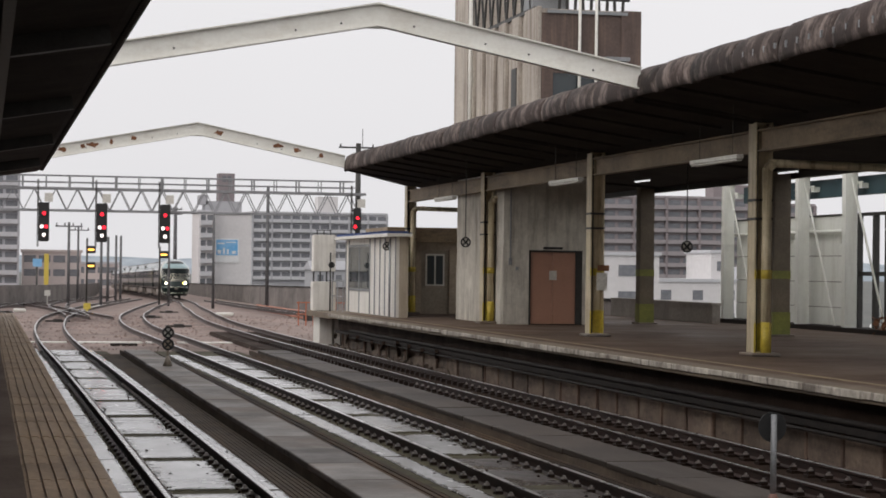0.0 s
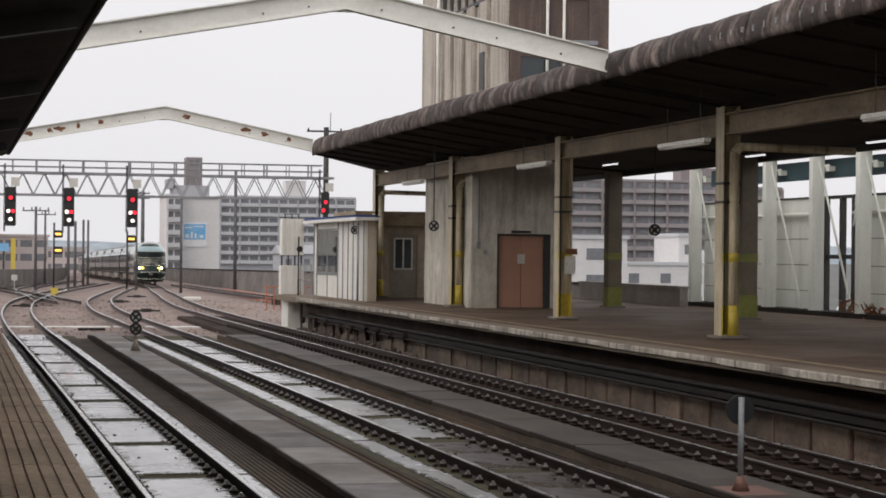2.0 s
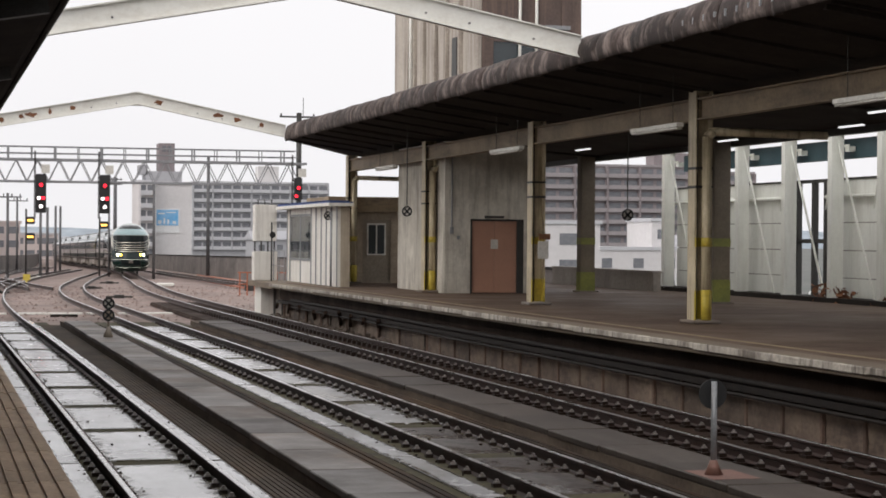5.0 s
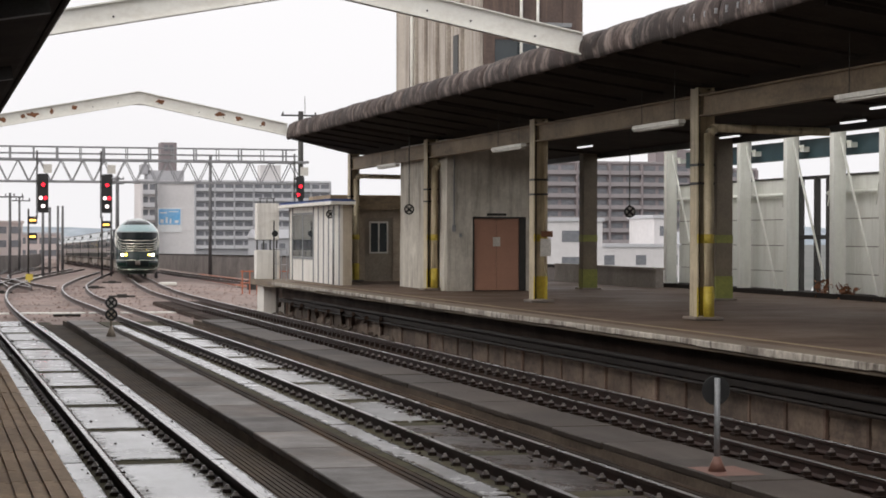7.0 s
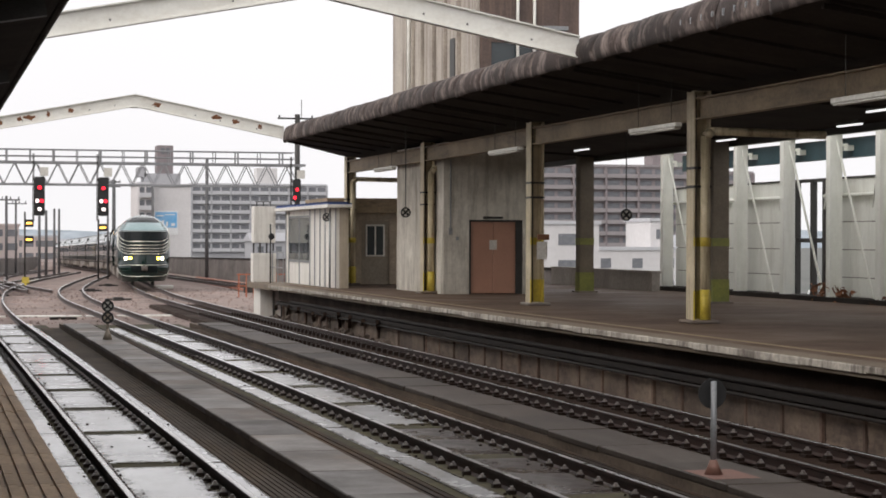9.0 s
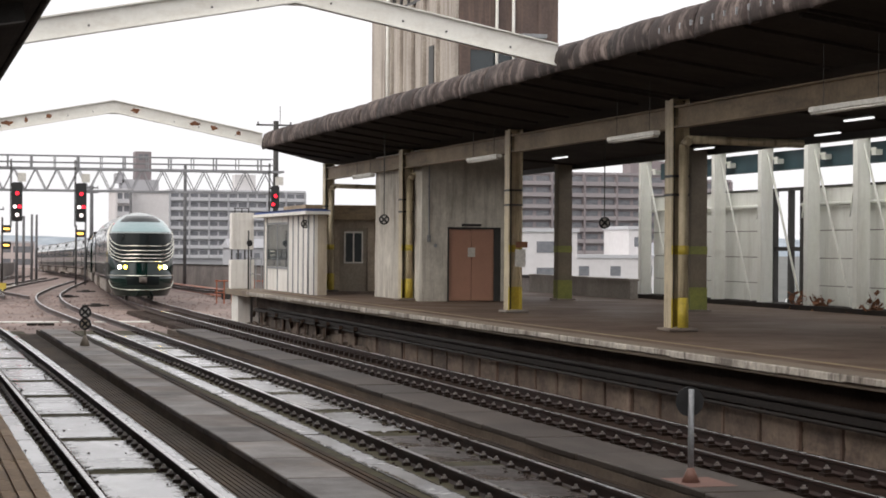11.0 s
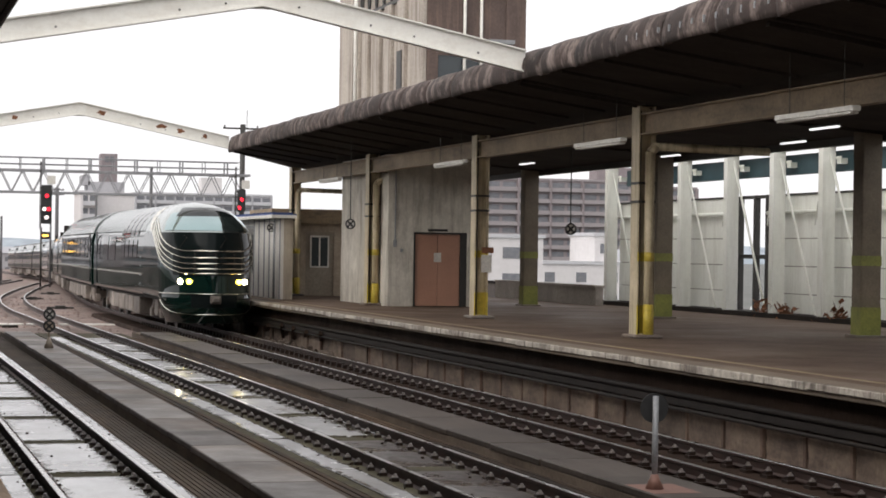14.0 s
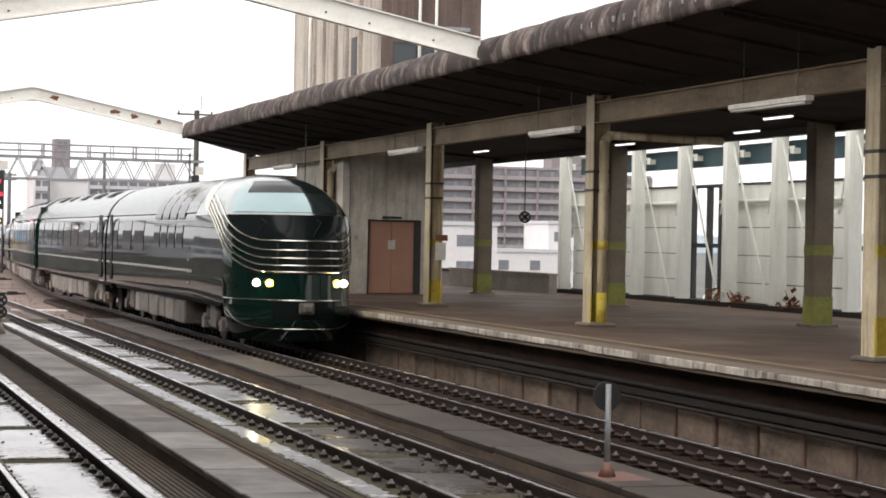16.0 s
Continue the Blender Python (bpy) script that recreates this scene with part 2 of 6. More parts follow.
KIOSKWALL = mat("dull_beige_kiosk_wall", (0.46, 0.38, 0.29), (0.32, 0.26, 0.2), rough=0.7, scale=1.1, fine=16, bump=0.1,
                streak=(0.16, 0.12, 0.09), streak_amount=0.5, streak_scale=(3, 3, 0.5))
KIOSKDOOR = mat("grey_brown_kiosk_door", (0.34, 0.29, 0.23), (0.26, 0.22, 0.175), rough=0.6, scale=1.2, fine=16, bump=0.05)
REARCOL = mat("shaded_brown_column_paint", (0.2, 0.16, 0.115), (0.13, 0.105, 0.076), rough=0.6, scale=1.5, fine=20)
WHITESTEEL = mat("white_beam_paint", (0.8, 0.79, 0.74), (0.72, 0.705, 0.65), rough=0.45, scale=0.8, fine=14, bump=0.03, fine_amount=0.08,
                 streak=(0.36, 0.28, 0.20), streak_amount=0.28, streak_scale=(1.5, 3, 3))
RUST = mat("rust_patch", (0.24, 0.10, 0.045), (0.12, 0.055, 0.03), rough=0.9, scale=6, fine=40, bump=0.5)
ROOMWALL = mat("stained_render_wall", (0.7, 0.66, 0.58), (0.4, 0.365, 0.31), rough=0.85, scale=0.8, fine=14, bump=0.15, fine_amount=0.16,
               streak=(0.17, 0.14, 0.11), streak_amount=0.7, streak_scale=(2.4, 2.4, 0.3))
DOORPAINT = mat("pinkish_door_paint", (0.42, 0.22, 0.15), (0.36, 0.19, 0.13), rough=0.5, scale=1, fine=18, bump=0.03, fine_amount=0.1)
DARKSTEEL = mat("dark_steel", (0.05, 0.048, 0.045), (0.035, 0.033, 0.03), rough=0.5, metal=0.3, scale=4, fine=30)
POLESTEEL = mat("dull_dark_pole_steel", (0.13, 0.13, 0.135), (0.085, 0.083, 0.085), rough=0.6, metal=0.2, scale=1.5, fine=20)
GANTRYSTEEL = mat("gantry_grey_paint", (0.28, 0.285, 0.295), (0.19, 0.193, 0.2), rough=0.55, metal=0.2, scale=0.8, fine=20)
GREYSTEEL = mat("galvanised_grey", (0.32, 0.33, 0.34), (0.25, 0.255, 0.26), rough=0.5, metal=0.4, scale=3, fine=30)
HUTWHITE = mat("white_hut_boards", (0.8, 0.78, 0.73), (0.72, 0.695, 0.645), rough=0.6, scale=1, fine=16, bump=0.05, fine_amount=0.08,
               streak=(0.30, 0.26, 0.22), streak_amount=0.4, streak_scale=(5, 5, 0.5))
BLUEROOF = mat("blue_sheet_roof", (0.06, 0.10, 0.27), (0.045, 0.08, 0.2), rough=0.45, scale=1.5, fine=20)
SCREENWHITE = mat("white_screen_panel", (0.88, 0.89, 0.83), (0.81, 0.82, 0.75), rough=0.5, scale=0.8, fine=12, bump=0.03, fine_amount=0.08,
                  streak=(0.36, 0.33, 0.26), streak_amount=0.3, streak_scale=(3, 3, 0.4))
# the screen's sheets let some daylight through
nt = SCREENWHITE.node_tree
tl = nt.nodes.new("ShaderNodeBsdfTranslucent")
tl.inputs["Color"].default_value = (0.82, 0.86, 0.80, 1)
mx = nt.nodes.new("ShaderNodeMixShader")
mx.inputs["Fac"].default_value = 0.15
nt.links.new(nt.nodes["Principled BSDF"].outputs[0], mx.inputs[1])
nt.links.new(tl.outputs[0], mx.inputs[2])
nt.links.new(mx.outputs[0], nt.nodes["Material Output"].inputs["Surface"])
TEAL = mat("dark_teal_beam", (0.028, 0.07, 0.085), (0.02, 0.05, 0.06), rough=0.5, scale=2, fine=20)
PARAPET = mat("grimy_parapet_concrete", (0.38, 0.345, 0.315), (0.25, 0.225, 0.2), rough=0.85, scale=0.4, fine=10, bump=0.3,
              streak=(0.07, 0.06, 0.055), streak_amount=0.4, streak_scale=(0.9, 0.9, 0.3))
LINEWALL = mat("dark_stained_line_parapet", (0.22, 0.195, 0.18), (0.12, 0.105, 0.098), rough=0.85, scale=0.25, fine=6, bump=0.3,
               streak=(0.05, 0.043, 0.04), streak_amount=0.7, streak_scale=(0.35, 0.35, 0.8))
TOWERWALL = mat("beige_tower_cladding", (0.5, 0.45, 0.39), (0.38, 0.335, 0.29), rough=0.8, scale=0.7, fine=12, bump=0.2,
                streak=(0.14, 0.105, 0.088), streak_amount=0.85, streak_scale=(2.6, 2.6, 0.16))
TOWERBROWN = mat("rusty_brown_tower_panel", (0.13, 0.09, 0.075), (0.08, 0.058, 0.052), rough=0.8, scale=0.8, fine=12, bump=0.2,
                 streak=(0.30, 0.20, 0.15), streak_amount=0.5, streak_scale=(2.5, 2.5, 0.15))
GLASS = mat("window_glass", (0.05, 0.06, 0.065), (0.04, 0.05, 0.055), rough=0.06, scale=1, fine=10, bump=0.0, fine_amount=0.05)
FARWHITE = mat("far_white_wall", (0.66, 0.64, 0.64), (0.58, 0.56, 0.56), rough=0.8, scale=0.06, fine=1.5, bump=0.0, fine_amount=0.1)
FARGREY = mat("far_grey_wall", (0.4, 0.4, 0.42), (0.35, 0.35, 0.37), rough=0.8, scale=0.06, fine=1.5, bump=0.0, fine_amount=0.1)
FARBROWN = mat("far_mauve_brick_wall", (0.25, 0.215, 0.222), (0.215, 0.185, 0.19), rough=0.8, scale=0.06, fine=1.5, bump=0.0, fine_amount=0.1)
FARBAND = mat("far_balcony_front", (0.52, 0.52, 0.54), (0.46, 0.46, 0.48), rough=0.8, scale=0.1, fine=1.5, bump=0.0, fine_amount=0.1)
FARMAUVE = mat("far_mauve_balcony", (0.31, 0.28, 0.285), (0.27, 0.245, 0.25), rough=0.8, scale=0.1, fine=1.5, bump=0.0, fine_amount=0.1)
FARPINK = mat("far_pink_wall", (0.55, 0.48, 0.46), (0.5, 0.44, 0.42), rough=0.8, scale=0.1, fine=1.5, bump=0.0, fine_amount=0.1)
# far windows lightened: distance haze is put into their colour
FARDARK = mat("hazed_far_window", (0.19, 0.195, 0.21), (0.15, 0.155, 0.17), rough=0.25, scale=0.3, fine=2, bump=0.0)
CITY = mat("city_ground", (0.16, 0.16, 0.15), (0.10, 0.11, 0.10), rough=0.9, scale=0.02, fine=0.4, bump=0.0)
# hill colour is pale blue-grey to carry the haze
TREELINE = mat("hazed_hill", (0.34, 0.38, 0.42), (0.28, 0.33, 0.37), rough=1.0, scale=0.01, fine=0.05, bump=0.0)
TRAINGREEN = mat("deep_green_train_paint", (0.004, 0.018, 0.0145), (0.0035, 0.015, 0.012), rough=0.04, scale=0.5, fine=6, bump=0.0, fine_amount=0.06, coat=0.0, spec=0.5)
# roof and hood colours are paled to put the sky's reflection on green paint
TRAINROOF = mat("train_roof_sky_sheen", (0.15, 0.18, 0.175), (0.11, 0.135, 0.13), rough=0.16, metal=0.35, scale=0.6, fine=8, bump=0.02, fine_amount=0.08, coat=0.0)
TRAINSILVER = mat("train_hood_sky_sheen", (0.4, 0.44, 0.42), (0.35, 0.385, 0.37), rough=0.16, metal=0.95, scale=0.6, fine=8, bump=0.0, fine_amount=0.05)
GOLD = mat("pale_gold_trim", (0.88, 0.845, 0.74), (0.8, 0.765, 0.67), rough=0.26, metal=1.0, scale=1, fine=8, bump=0.0, fine_amount=0.05)
TRAINGLASS = mat("train_dark_glass", (0.012, 0.016, 0.018), (0.01, 0.013, 0.015), rough=0.05, scale=1, fine=4, bump=0.0, fine_amount=0.05, spec=0.35)
SCREENBLACK = mat("cab_black_glass", (0.010, 0.014, 0.014), (0.008, 0.011, 0.011), rough=0.10, scale=1, fine=4, bump=0.0, fine_amount=0.05, spec=0.10)
CABTEAL = mat("sky_tinted_cab_glass", (0.36, 0.47, 0.47), (0.33, 0.44, 0.44), rough=0.04, metal=0.95, scale=1, fine=4, bump=0.0, fine_amount=0.04)
UNDERGREY = mat("underfloor_box_grey", (0.27, 0.235, 0.205), (0.13, 0.11, 0.095), rough=0.6, scale=1.5, fine=14, vary=0.35)
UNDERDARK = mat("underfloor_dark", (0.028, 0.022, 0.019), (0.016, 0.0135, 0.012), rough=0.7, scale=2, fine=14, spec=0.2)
LAMPWHITE = glow("headlight_white", (1.0, 0.88, 0.52), 45)
LAMPYELLOW = glow("foglight_yellow", (1.0, 0.74, 0.08), 10)
SIGRED = glow("signal_red_lamp", (1.0, 0.02, 0.04), 2.6)
SIGWHITE = glow("signal_white_lamp", (1.0, 0.9, 0.88), 2.2)
SIGAMBER = glow("signal_amber_lamp", (1.0, 0.55, 0.10), 2.6)
TUBE = glow("fluorescent_tube", (0.95, 0.97, 1.0), 0.9)
TUBEOFF = mat("unlit_tube_fitting", (0.62, 0.60, 0.55), (0.5, 0.48, 0.44), rough=0.5, scale=2, fine=20)
BLUESIGN = mat("sky_blue_sign_face", (0.10, 0.36, 0.66), (0.30, 0.52, 0.74), rough=0.5, scale=0.25, fine=2, bump=0.0, fine_amount=0.1)
SIGNWHITE = mat("sign_white", (0.75, 0.75, 0.75), (0.7, 0.7, 0.7), rough=0.5, scale=1, fine=10, bump=0.0)
PINKPAD = mat("pink_painted_pad", (0.23, 0.115, 0.085), (0.17, 0.09, 0.07), rough=0.6, scale=2, fine=20)
ORANGE = mat("faded_orange_fence", (0.40, 0.13, 0.07), (0.32, 0.11, 0.06), rough=0.6, scale=2, fine=20)
SIGNYELLOW = mat("sign_yellow", (0.62, 0.48, 0.08), (0.55, 0.42, 0.07), rough=0.5, scale=4, fine=20)
SIGNBLACK = mat("sign_black", (0.02, 0.02, 0.02), (0.015, 0.015, 0.015), rough=0.5, scale=4, fine=20)


# ---------------------------------------------------------------- builders
def box(bm, x0, x1, y0, y1, z0, z1):
    v = [bm.verts.new((x, y, z)) for x in (x0, x1) for y in (y0, y1) for z in (z0, z1)]
    for f in ((0, 1, 3, 2), (4, 6, 7, 5), (0, 4, 5, 1), (2, 3, 7, 6), (0, 2, 6, 4), (1, 5, 7, 3)):
        bm.faces.new([v[i] for i in f])
    return v


def tube(bm, p, q, r, n=8, r2=None):
    p, q = Vector(p), Vector(q)
    d = (q - p).normalized()
    a = d.orthogonal().normalized()
    b = d.cross(a)
    r2 = r if r2 is None else r2
    lo = [bm.verts.new(p + r * (math.cos(t) * a + math.sin(t) * b)) for t in (2 * math.pi * i / n for i in range(n))]
    hi = [bm.verts.new(q + r2 * (math.cos(t) * a + math.sin(t) * b)) for t in (2 * math.pi * i / n for i in range(n))]
    for i in range(n):
        j = (i + 1) % n
        bm.faces.new((lo[i], lo[j], hi[j], hi[i])).smooth = n > 6
    bm.faces.new(lo[::-1])
    bm.faces.new(hi)


def bar(bm, p, q, w, h):
    """A square-section bar from p to q; w across, h upright."""
    p, q = Vector(p), Vector(q)
    d = (q - p).normalized()
    s = d.cross(Vector((0, 0, 1)))
    s = s.normalized() if s.length > 1e-4 else Vector((1, 0, 0))
    u = s.cross(d).normalized()
    c = [(-w / 2, -h / 2), (w / 2, -h / 2), (w / 2, h / 2), (-w / 2, h / 2)]
    lo = [bm.verts.new(p + s * a + u * b) for a, b in c]
    hi = [bm.verts.new(q + s * a + u * b) for a, b in c]
    for i in range(4):
        j = (i + 1) % 4
        bm.faces.new((lo[i], lo[j], hi[j], hi[i]))
    bm.faces.new(lo[::-1])
    bm.faces.new(hi)


def sweep(bm, line, profile, closed=True):
    """Sweep an (offset, height) profile along a plan line of (x, y, z) points."""
    rings = []
    for i, p in enumerate(line):
        a, b = Vector(line[max(i - 1, 0)]), Vector(line[min(i + 1, len(line) - 1)])
        d = b - a
        s = Vector((d.y, -d.x, 0)).normalized()
        rings.append([bm.verts.new(Vector(p) + s * o + Vector((0, 0, h))) for o, h in profile])
    k = len(profile)
    for a, b in zip(rings, rings[1:]):
        for i in range(k if closed else k - 1):
            j = (i + 1) % k
            bm.faces.new((a[i], a[j], b[j], b[i]))
    if closed:
        bm.faces.new(rings[0])
        bm.faces.new(rings[-1][::-1])


def ring(bm, c, r0, r1, y0, y1, n=24):
    """A flat ring facing along y, centre c=(x, z)."""
    vs = []
    for r in (r0, r1):
        for y in (y0, y1):
            vs.append([bm.verts.new((c[0] + r * math.cos(2 * math.pi * i / n), y, c[1] + r * math.sin(2 * math.pi * i / n))) for i in range(n)])
    for i in range(n):
        j = (i + 1) % n
        for a, b in ((0, 1), (1, 3), (3, 2), (2, 0)):
            bm.faces.new((vs[a][i], vs[a][j], vs[b][j], vs[b][i]))


def mesh(name, bm, material):
    bmesh.ops.recalc_face_normals(bm, faces=bm.faces)
    me = bpy.data.meshes.new(name)
    bm.to_mesh(me)
    bm.free()
    me.materials.append(material)
    return me


def part(name, bm, material, parent=None, label="", at=None):
    ob = new(name, mesh(name, bm, material))
    if parent is not None:
        ob.parent = parent
    if at is not None:
        ob.matrix_basis = at
    if label:
        ob["label"] = label
    return ob


def shared(name, me, parent, at):
    ob = new(name, me)
    ob.parent = parent
    ob.matrix_basis = at
    return ob


def thing(name, label, category, at=None, group="", kind=""):
    ob = new(name)
    ob.empty_display_size = 0.2
    if at is not None:
        ob.matrix_basis = at
    return tagged(ob, label, category, group, kind)


def one(name, fill, material, label, category, kind="structure", group=""):
    bm = bmesh.new()
    fill(bm)
    return tagged(part(name, bm, material), label, category, group, kind)


# ---------------------------------------------------------------- track lines
def grade(y):
    return -0.0078 * max(0.0, y - 95.0)


def spline(knots):
    """Smooth x(y) through (y, x) knots, sampled; returns a function."""
    ys, xs = np.array([k[0] for k in knots], float), np.array([k[1] for k in knots], float)
    m = np.gradient(xs, ys)

    def at(y):
        i = int(np.clip(np.searchsorted(ys, y) - 1, 0, len(ys) - 2))
        h = ys[i + 1] - ys[i]
        t = (y - ys[i]) / h
        return float((1 + 2 * t) * (1 - t) ** 2 * xs[i] + t * (1 - t) ** 2 * h * m[i]
                     + t * t * (3 - 2 * t) * xs[i + 1] + t * t * (t - 1) * h * m[i + 1])
    return at


LINE_R = spline([(-60, 10.05), (30, 10.05), (60, 10.05), (75, 10.10), (90, 10.42), (102, 11.2), (117, 12.45), (137, 14.0),
                 (160, 16.0), (198, 18.5), (240, 19.9), (300, 21.6), (400, 26.0), (520, 34.0)])
LINE_M = spline([(-60, 6.42), (50, 6.42), (70, 6.25), (80, 6.2), (90, 6.55), (102, 7.4), (117, 8.9), (131, 10.4), (150, 12.6), (175, 15.6)])
LINE_L = spline([(-60, 2.47), (50, 2.42), (65, 2.33), (80, 2.55), (92, 3.1), (110, 4.5), (138, 7.3), (165, 10.6), (200, 15.0)])

# ---------------------------------------------------------------- ground and deck
def fill(bm):
    v = [bm.verts.new(p) for p in ((-2500, -600, -7.5), (2500, -600, -7.5), (2500, 4500, -7.5), (-2500, 4500, -7.5))]
    bm.faces.new(v)


one("ground", fill, CITY, "grey city ground far below the railway", "ground")


def fill(bm):
    ys = [-125, 0, 40, 80, 95, 120, 160, 200, 260, 340, 450, 560]
    rows = []
    for y in ys:
        s = max(0, y - 120) * 0.07
        rows.append([bm.verts.new(p) for p in ((-16 + 0 * s, y, grade(y) - 0.34), (24 + s, y, grade(y) - 0.34), (24 + s, y, grade(y) - 1.6), (-16, y, grade(y) - 1.6))])
    for a, b in zip(rows, rows[1:]):
        for i in range(4):
            j = (i + 1) % 4
            bm.faces.new((a[i], a[j], b[j], b[i]))
    bm.faces.new(rows[0])
    bm.faces.new(rows[-1])


one("track_bed_ground", fill, BALLAST, "reddish brown gravel ballast on a raised railway deck", "ground")

RAILPROF = [(-0.065, -0.16), (0.065, -0.16), (0.065, -0.145), (0.012, -0.125), (0.012, -0.045), (0.034, -0.035), (0.034, -0.004),
            (-0.034, -0.004), (-0.034, -0.035), (-0.012, -0.045), (-0.012, -0.125), (-0.065, -0.145)]
HEADPROF = [(-0.031, -0.006), (0.031, -0.006), (0.028, 0.0), (-0.028, 0.0)]


def track(name, line, y0, y1, label, ystep=3.0):
    t = thing(name, label, "railway track", kind="structure")
    ys = np.arange(y0, y1 + 0.1, ystep)
    for side in (-0.5655, 0.5655):
        pts = []
        for y in ys:
            d = (line(y + 0.5) - line(y - 0.5))
            n = Vector((1, -d, 0)).normalized() * side
            pts.append((line(y) + n.x, y + n.y, grade(y)))
        bm = bmesh.new()
        sweep(bm, pts, RAILPROF)
        r = part("rail", bm, RAIL, t)
        bm = bmesh.new()
        sweep(bm, pts, HEADPROF)
        part("rail_head", bm, RAILHEAD, r, "worn shiny running surface")
    return t


def branch(name, knots, y0, y1):
    return track(name, spline(knots), y0, y1, "worn steel rails of a diverging track on brown ballast")


TRACK_R = track("railway_track", LINE_R, -58, 500, "damp steel rails on dark bed beside the platform")
TRACK_M = track("railway_track", LINE_M, -58, 172, "steel rails on wet pale concrete slabs")
TRACK_L = track("railway_track", LINE_L, -58, 198, "steel rails on wet pale concrete slabs beside the tactile edge")
branch("railway_track", [(76, 3.6), (95, 4.4), (120, 4.6), (150, 3.2), (190, 1.0), (240, -3.0)], 100, 235)
branch("railway_track", [(88, 5.8), (110, 5.0), (135, 4.8), (160, 6.3), (190, 9.5), (230, 14.6)], 96, 226)
branch("railway_track", [(70, -1.5), (95, -1.6), (120, -0.4), (150, 2.5), (180, 6.5), (210, 10.8)], 72, 208)
branch("railway_track", [(100, 17.6), (125, 18.1), (150, 18.9), (190, 20.8)], 98, 186)

# pale slabs under the left and middle tracks, 3.8 m long with mossy joints
bm = bmesh.new()
box(bm, -0.62, 0.62, -1.86, 1.86, -0.24, -0.135)
bmesh.ops.bevel(bm, geom=bm.edges[:], offset=0.012, segments=1, affect="EDGES")
SLAB = mesh("slab", bm, WETSLAB)
bm = bmesh.new()
box(bm, -0.13, 0.19, -1.915, 1.915, -0.24, -0.125)
bmesh.ops.bevel(bm, geom=bm.edges[:], offset=0.01, segments=1, affect="EDGES")
SLABSIDE = mesh("side_slab", bm, WETSIDE)
DIRTY = SLAB.copy()
DIRTY.materials.clear()
DIRTY.materials.append(DIRTYSLAB)
DIRTYSIDE = SLABSIDE.copy()
DIRTYSIDE.materials.clear()
DIRTYSIDE.materials.append(DIRTYSLAB)
for tr, line, n in ((TRACK_L, LINE_L, 15), (TRACK_M, LINE_M, 14)):
    bm = bmesh.new()
    sweep(bm, [(line(y), y, 0) for y in (-10, 20, 50, 60.5)], [(-1.28, -0.30), (1.28, -0.30), (1.28, -0.146), (-1.28, -0.146)])
    part("slab_bed", bm, MOSS, tr, "mossy damp joint bed under the slabs")
    for s in (-0.5655, 0.5655):
        bm = bmesh.new()
        sweep(bm, [(line(y) + s, y, 0) for y in (-10, 20, 50, 60.5)], [(-0.20, -0.25), (0.20, -0.25), (0.19, -0.15), (-0.19, -0.15)])
        part("rail_plinth", bm, BED, tr, "dark damp rail plinth")
    for k in range(-4, n):
        y = 5.5 + k * 3.86
        shared("slab", DIRTY if (tr is TRACK_M and y < 26) else SLAB, tr, pose(line(y) + random.uniform(-0.01, 0.01), y, random.uniform(-0.008, 0.004), 0, 0, random.uniform(-0.15, 0.15))
               @ Matrix.Diagonal((0.74, random.uniform(0.88, 0.93), 1, 1)))
        if tr is TRACK_L:
            shared("side_slab", SLABSIDE, tr, pose(line(y) + 0.70, y, random.uniform(-0.006, 0.004)))
            shared("side_slab", SLABSIDE, tr, pose(line(y) - 0.90, y, random.uniform(-0.006, 0.004)) @ Matrix.Diagonal((0.8, 1, 1, 1)))
        else:
            shared("side_slab", SLABSIDE if y > 15 else DIRTYSIDE, tr, pose(line(y) - 1.02, y, random.uniform(-0.006, 0.004)))
            shared("side_slab", DIRTYSIDE, tr, pose(line(y) + 0.66, y, random.uniform(-0.006, 0.004)))
bm = bmesh.new()
sweep(bm, [(LINE_R(y), y, 0) for y in (-10, 30, 60, 70, 80)], [(-1.3, -0.32), (1.3, -0.32), (1.25, -0.19), (-1.25, -0.19)])
part("track_bed", bm, BED, TRACK_R, "dark damp concrete bed")

# rail clips every 0.57 m
bm = bmesh.new()
box(bm, -0.17, 0.17, -0.09, 0.09, -0.19, -0.15)
box(bm, -0.15, -0.06, -0.04, 0.04, -0.155, -0.105)
box(bm, 0.06, 0.15, -0.04, 0.04, -0.155, -0.105)
n0 = len(bm.faces)
tube(bm, (-0.10, 0, -0.105), (-0.10, 0, -0.06), 0.02, 6)
tube(bm, (0.10, 0, -0.105), (0.10, 0, -0.06), 0.02, 6)
box(bm, -0.13, -0.07, -0.03, 0.03, -0.10, -0.085)
box(bm, 0.07, 0.13, -0.03, 0.03, -0.10, -0.085)
bm.faces.ensure_lookup_table()
for f in bm.faces[n0:]:
    f.material_index = 1
CLIPMESH = mesh("rail_clip", bm, CLIP)
CLIPMESH.materials.append(BOLT)
for tr, line in ((TRACK_R, LINE_R), (TRACK_M, LINE_M), (TRACK_L, LINE_L)):
    far = bmesh.new()
    for k in range(100):
        y = 12.0 + k * 0.572
        if y > 60 and tr is not TRACK_R:
            break
        for s in (-0.5655, 0.5655):
            x = line(y) + s
            if y < 43:
                shared("rail_clip", CLIPMESH, tr, pose(x, y + random.uniform(-0.02, 0.02), 0, 0, 0, random.uniform(-3, 3)))
            else:
                box(far, x - 0.16, x + 0.16, y - 0.07, y + 0.07, -0.19, -0.10)
    part("far_rail_clips", far, CLIP, tr)["kind"] = "stuff"

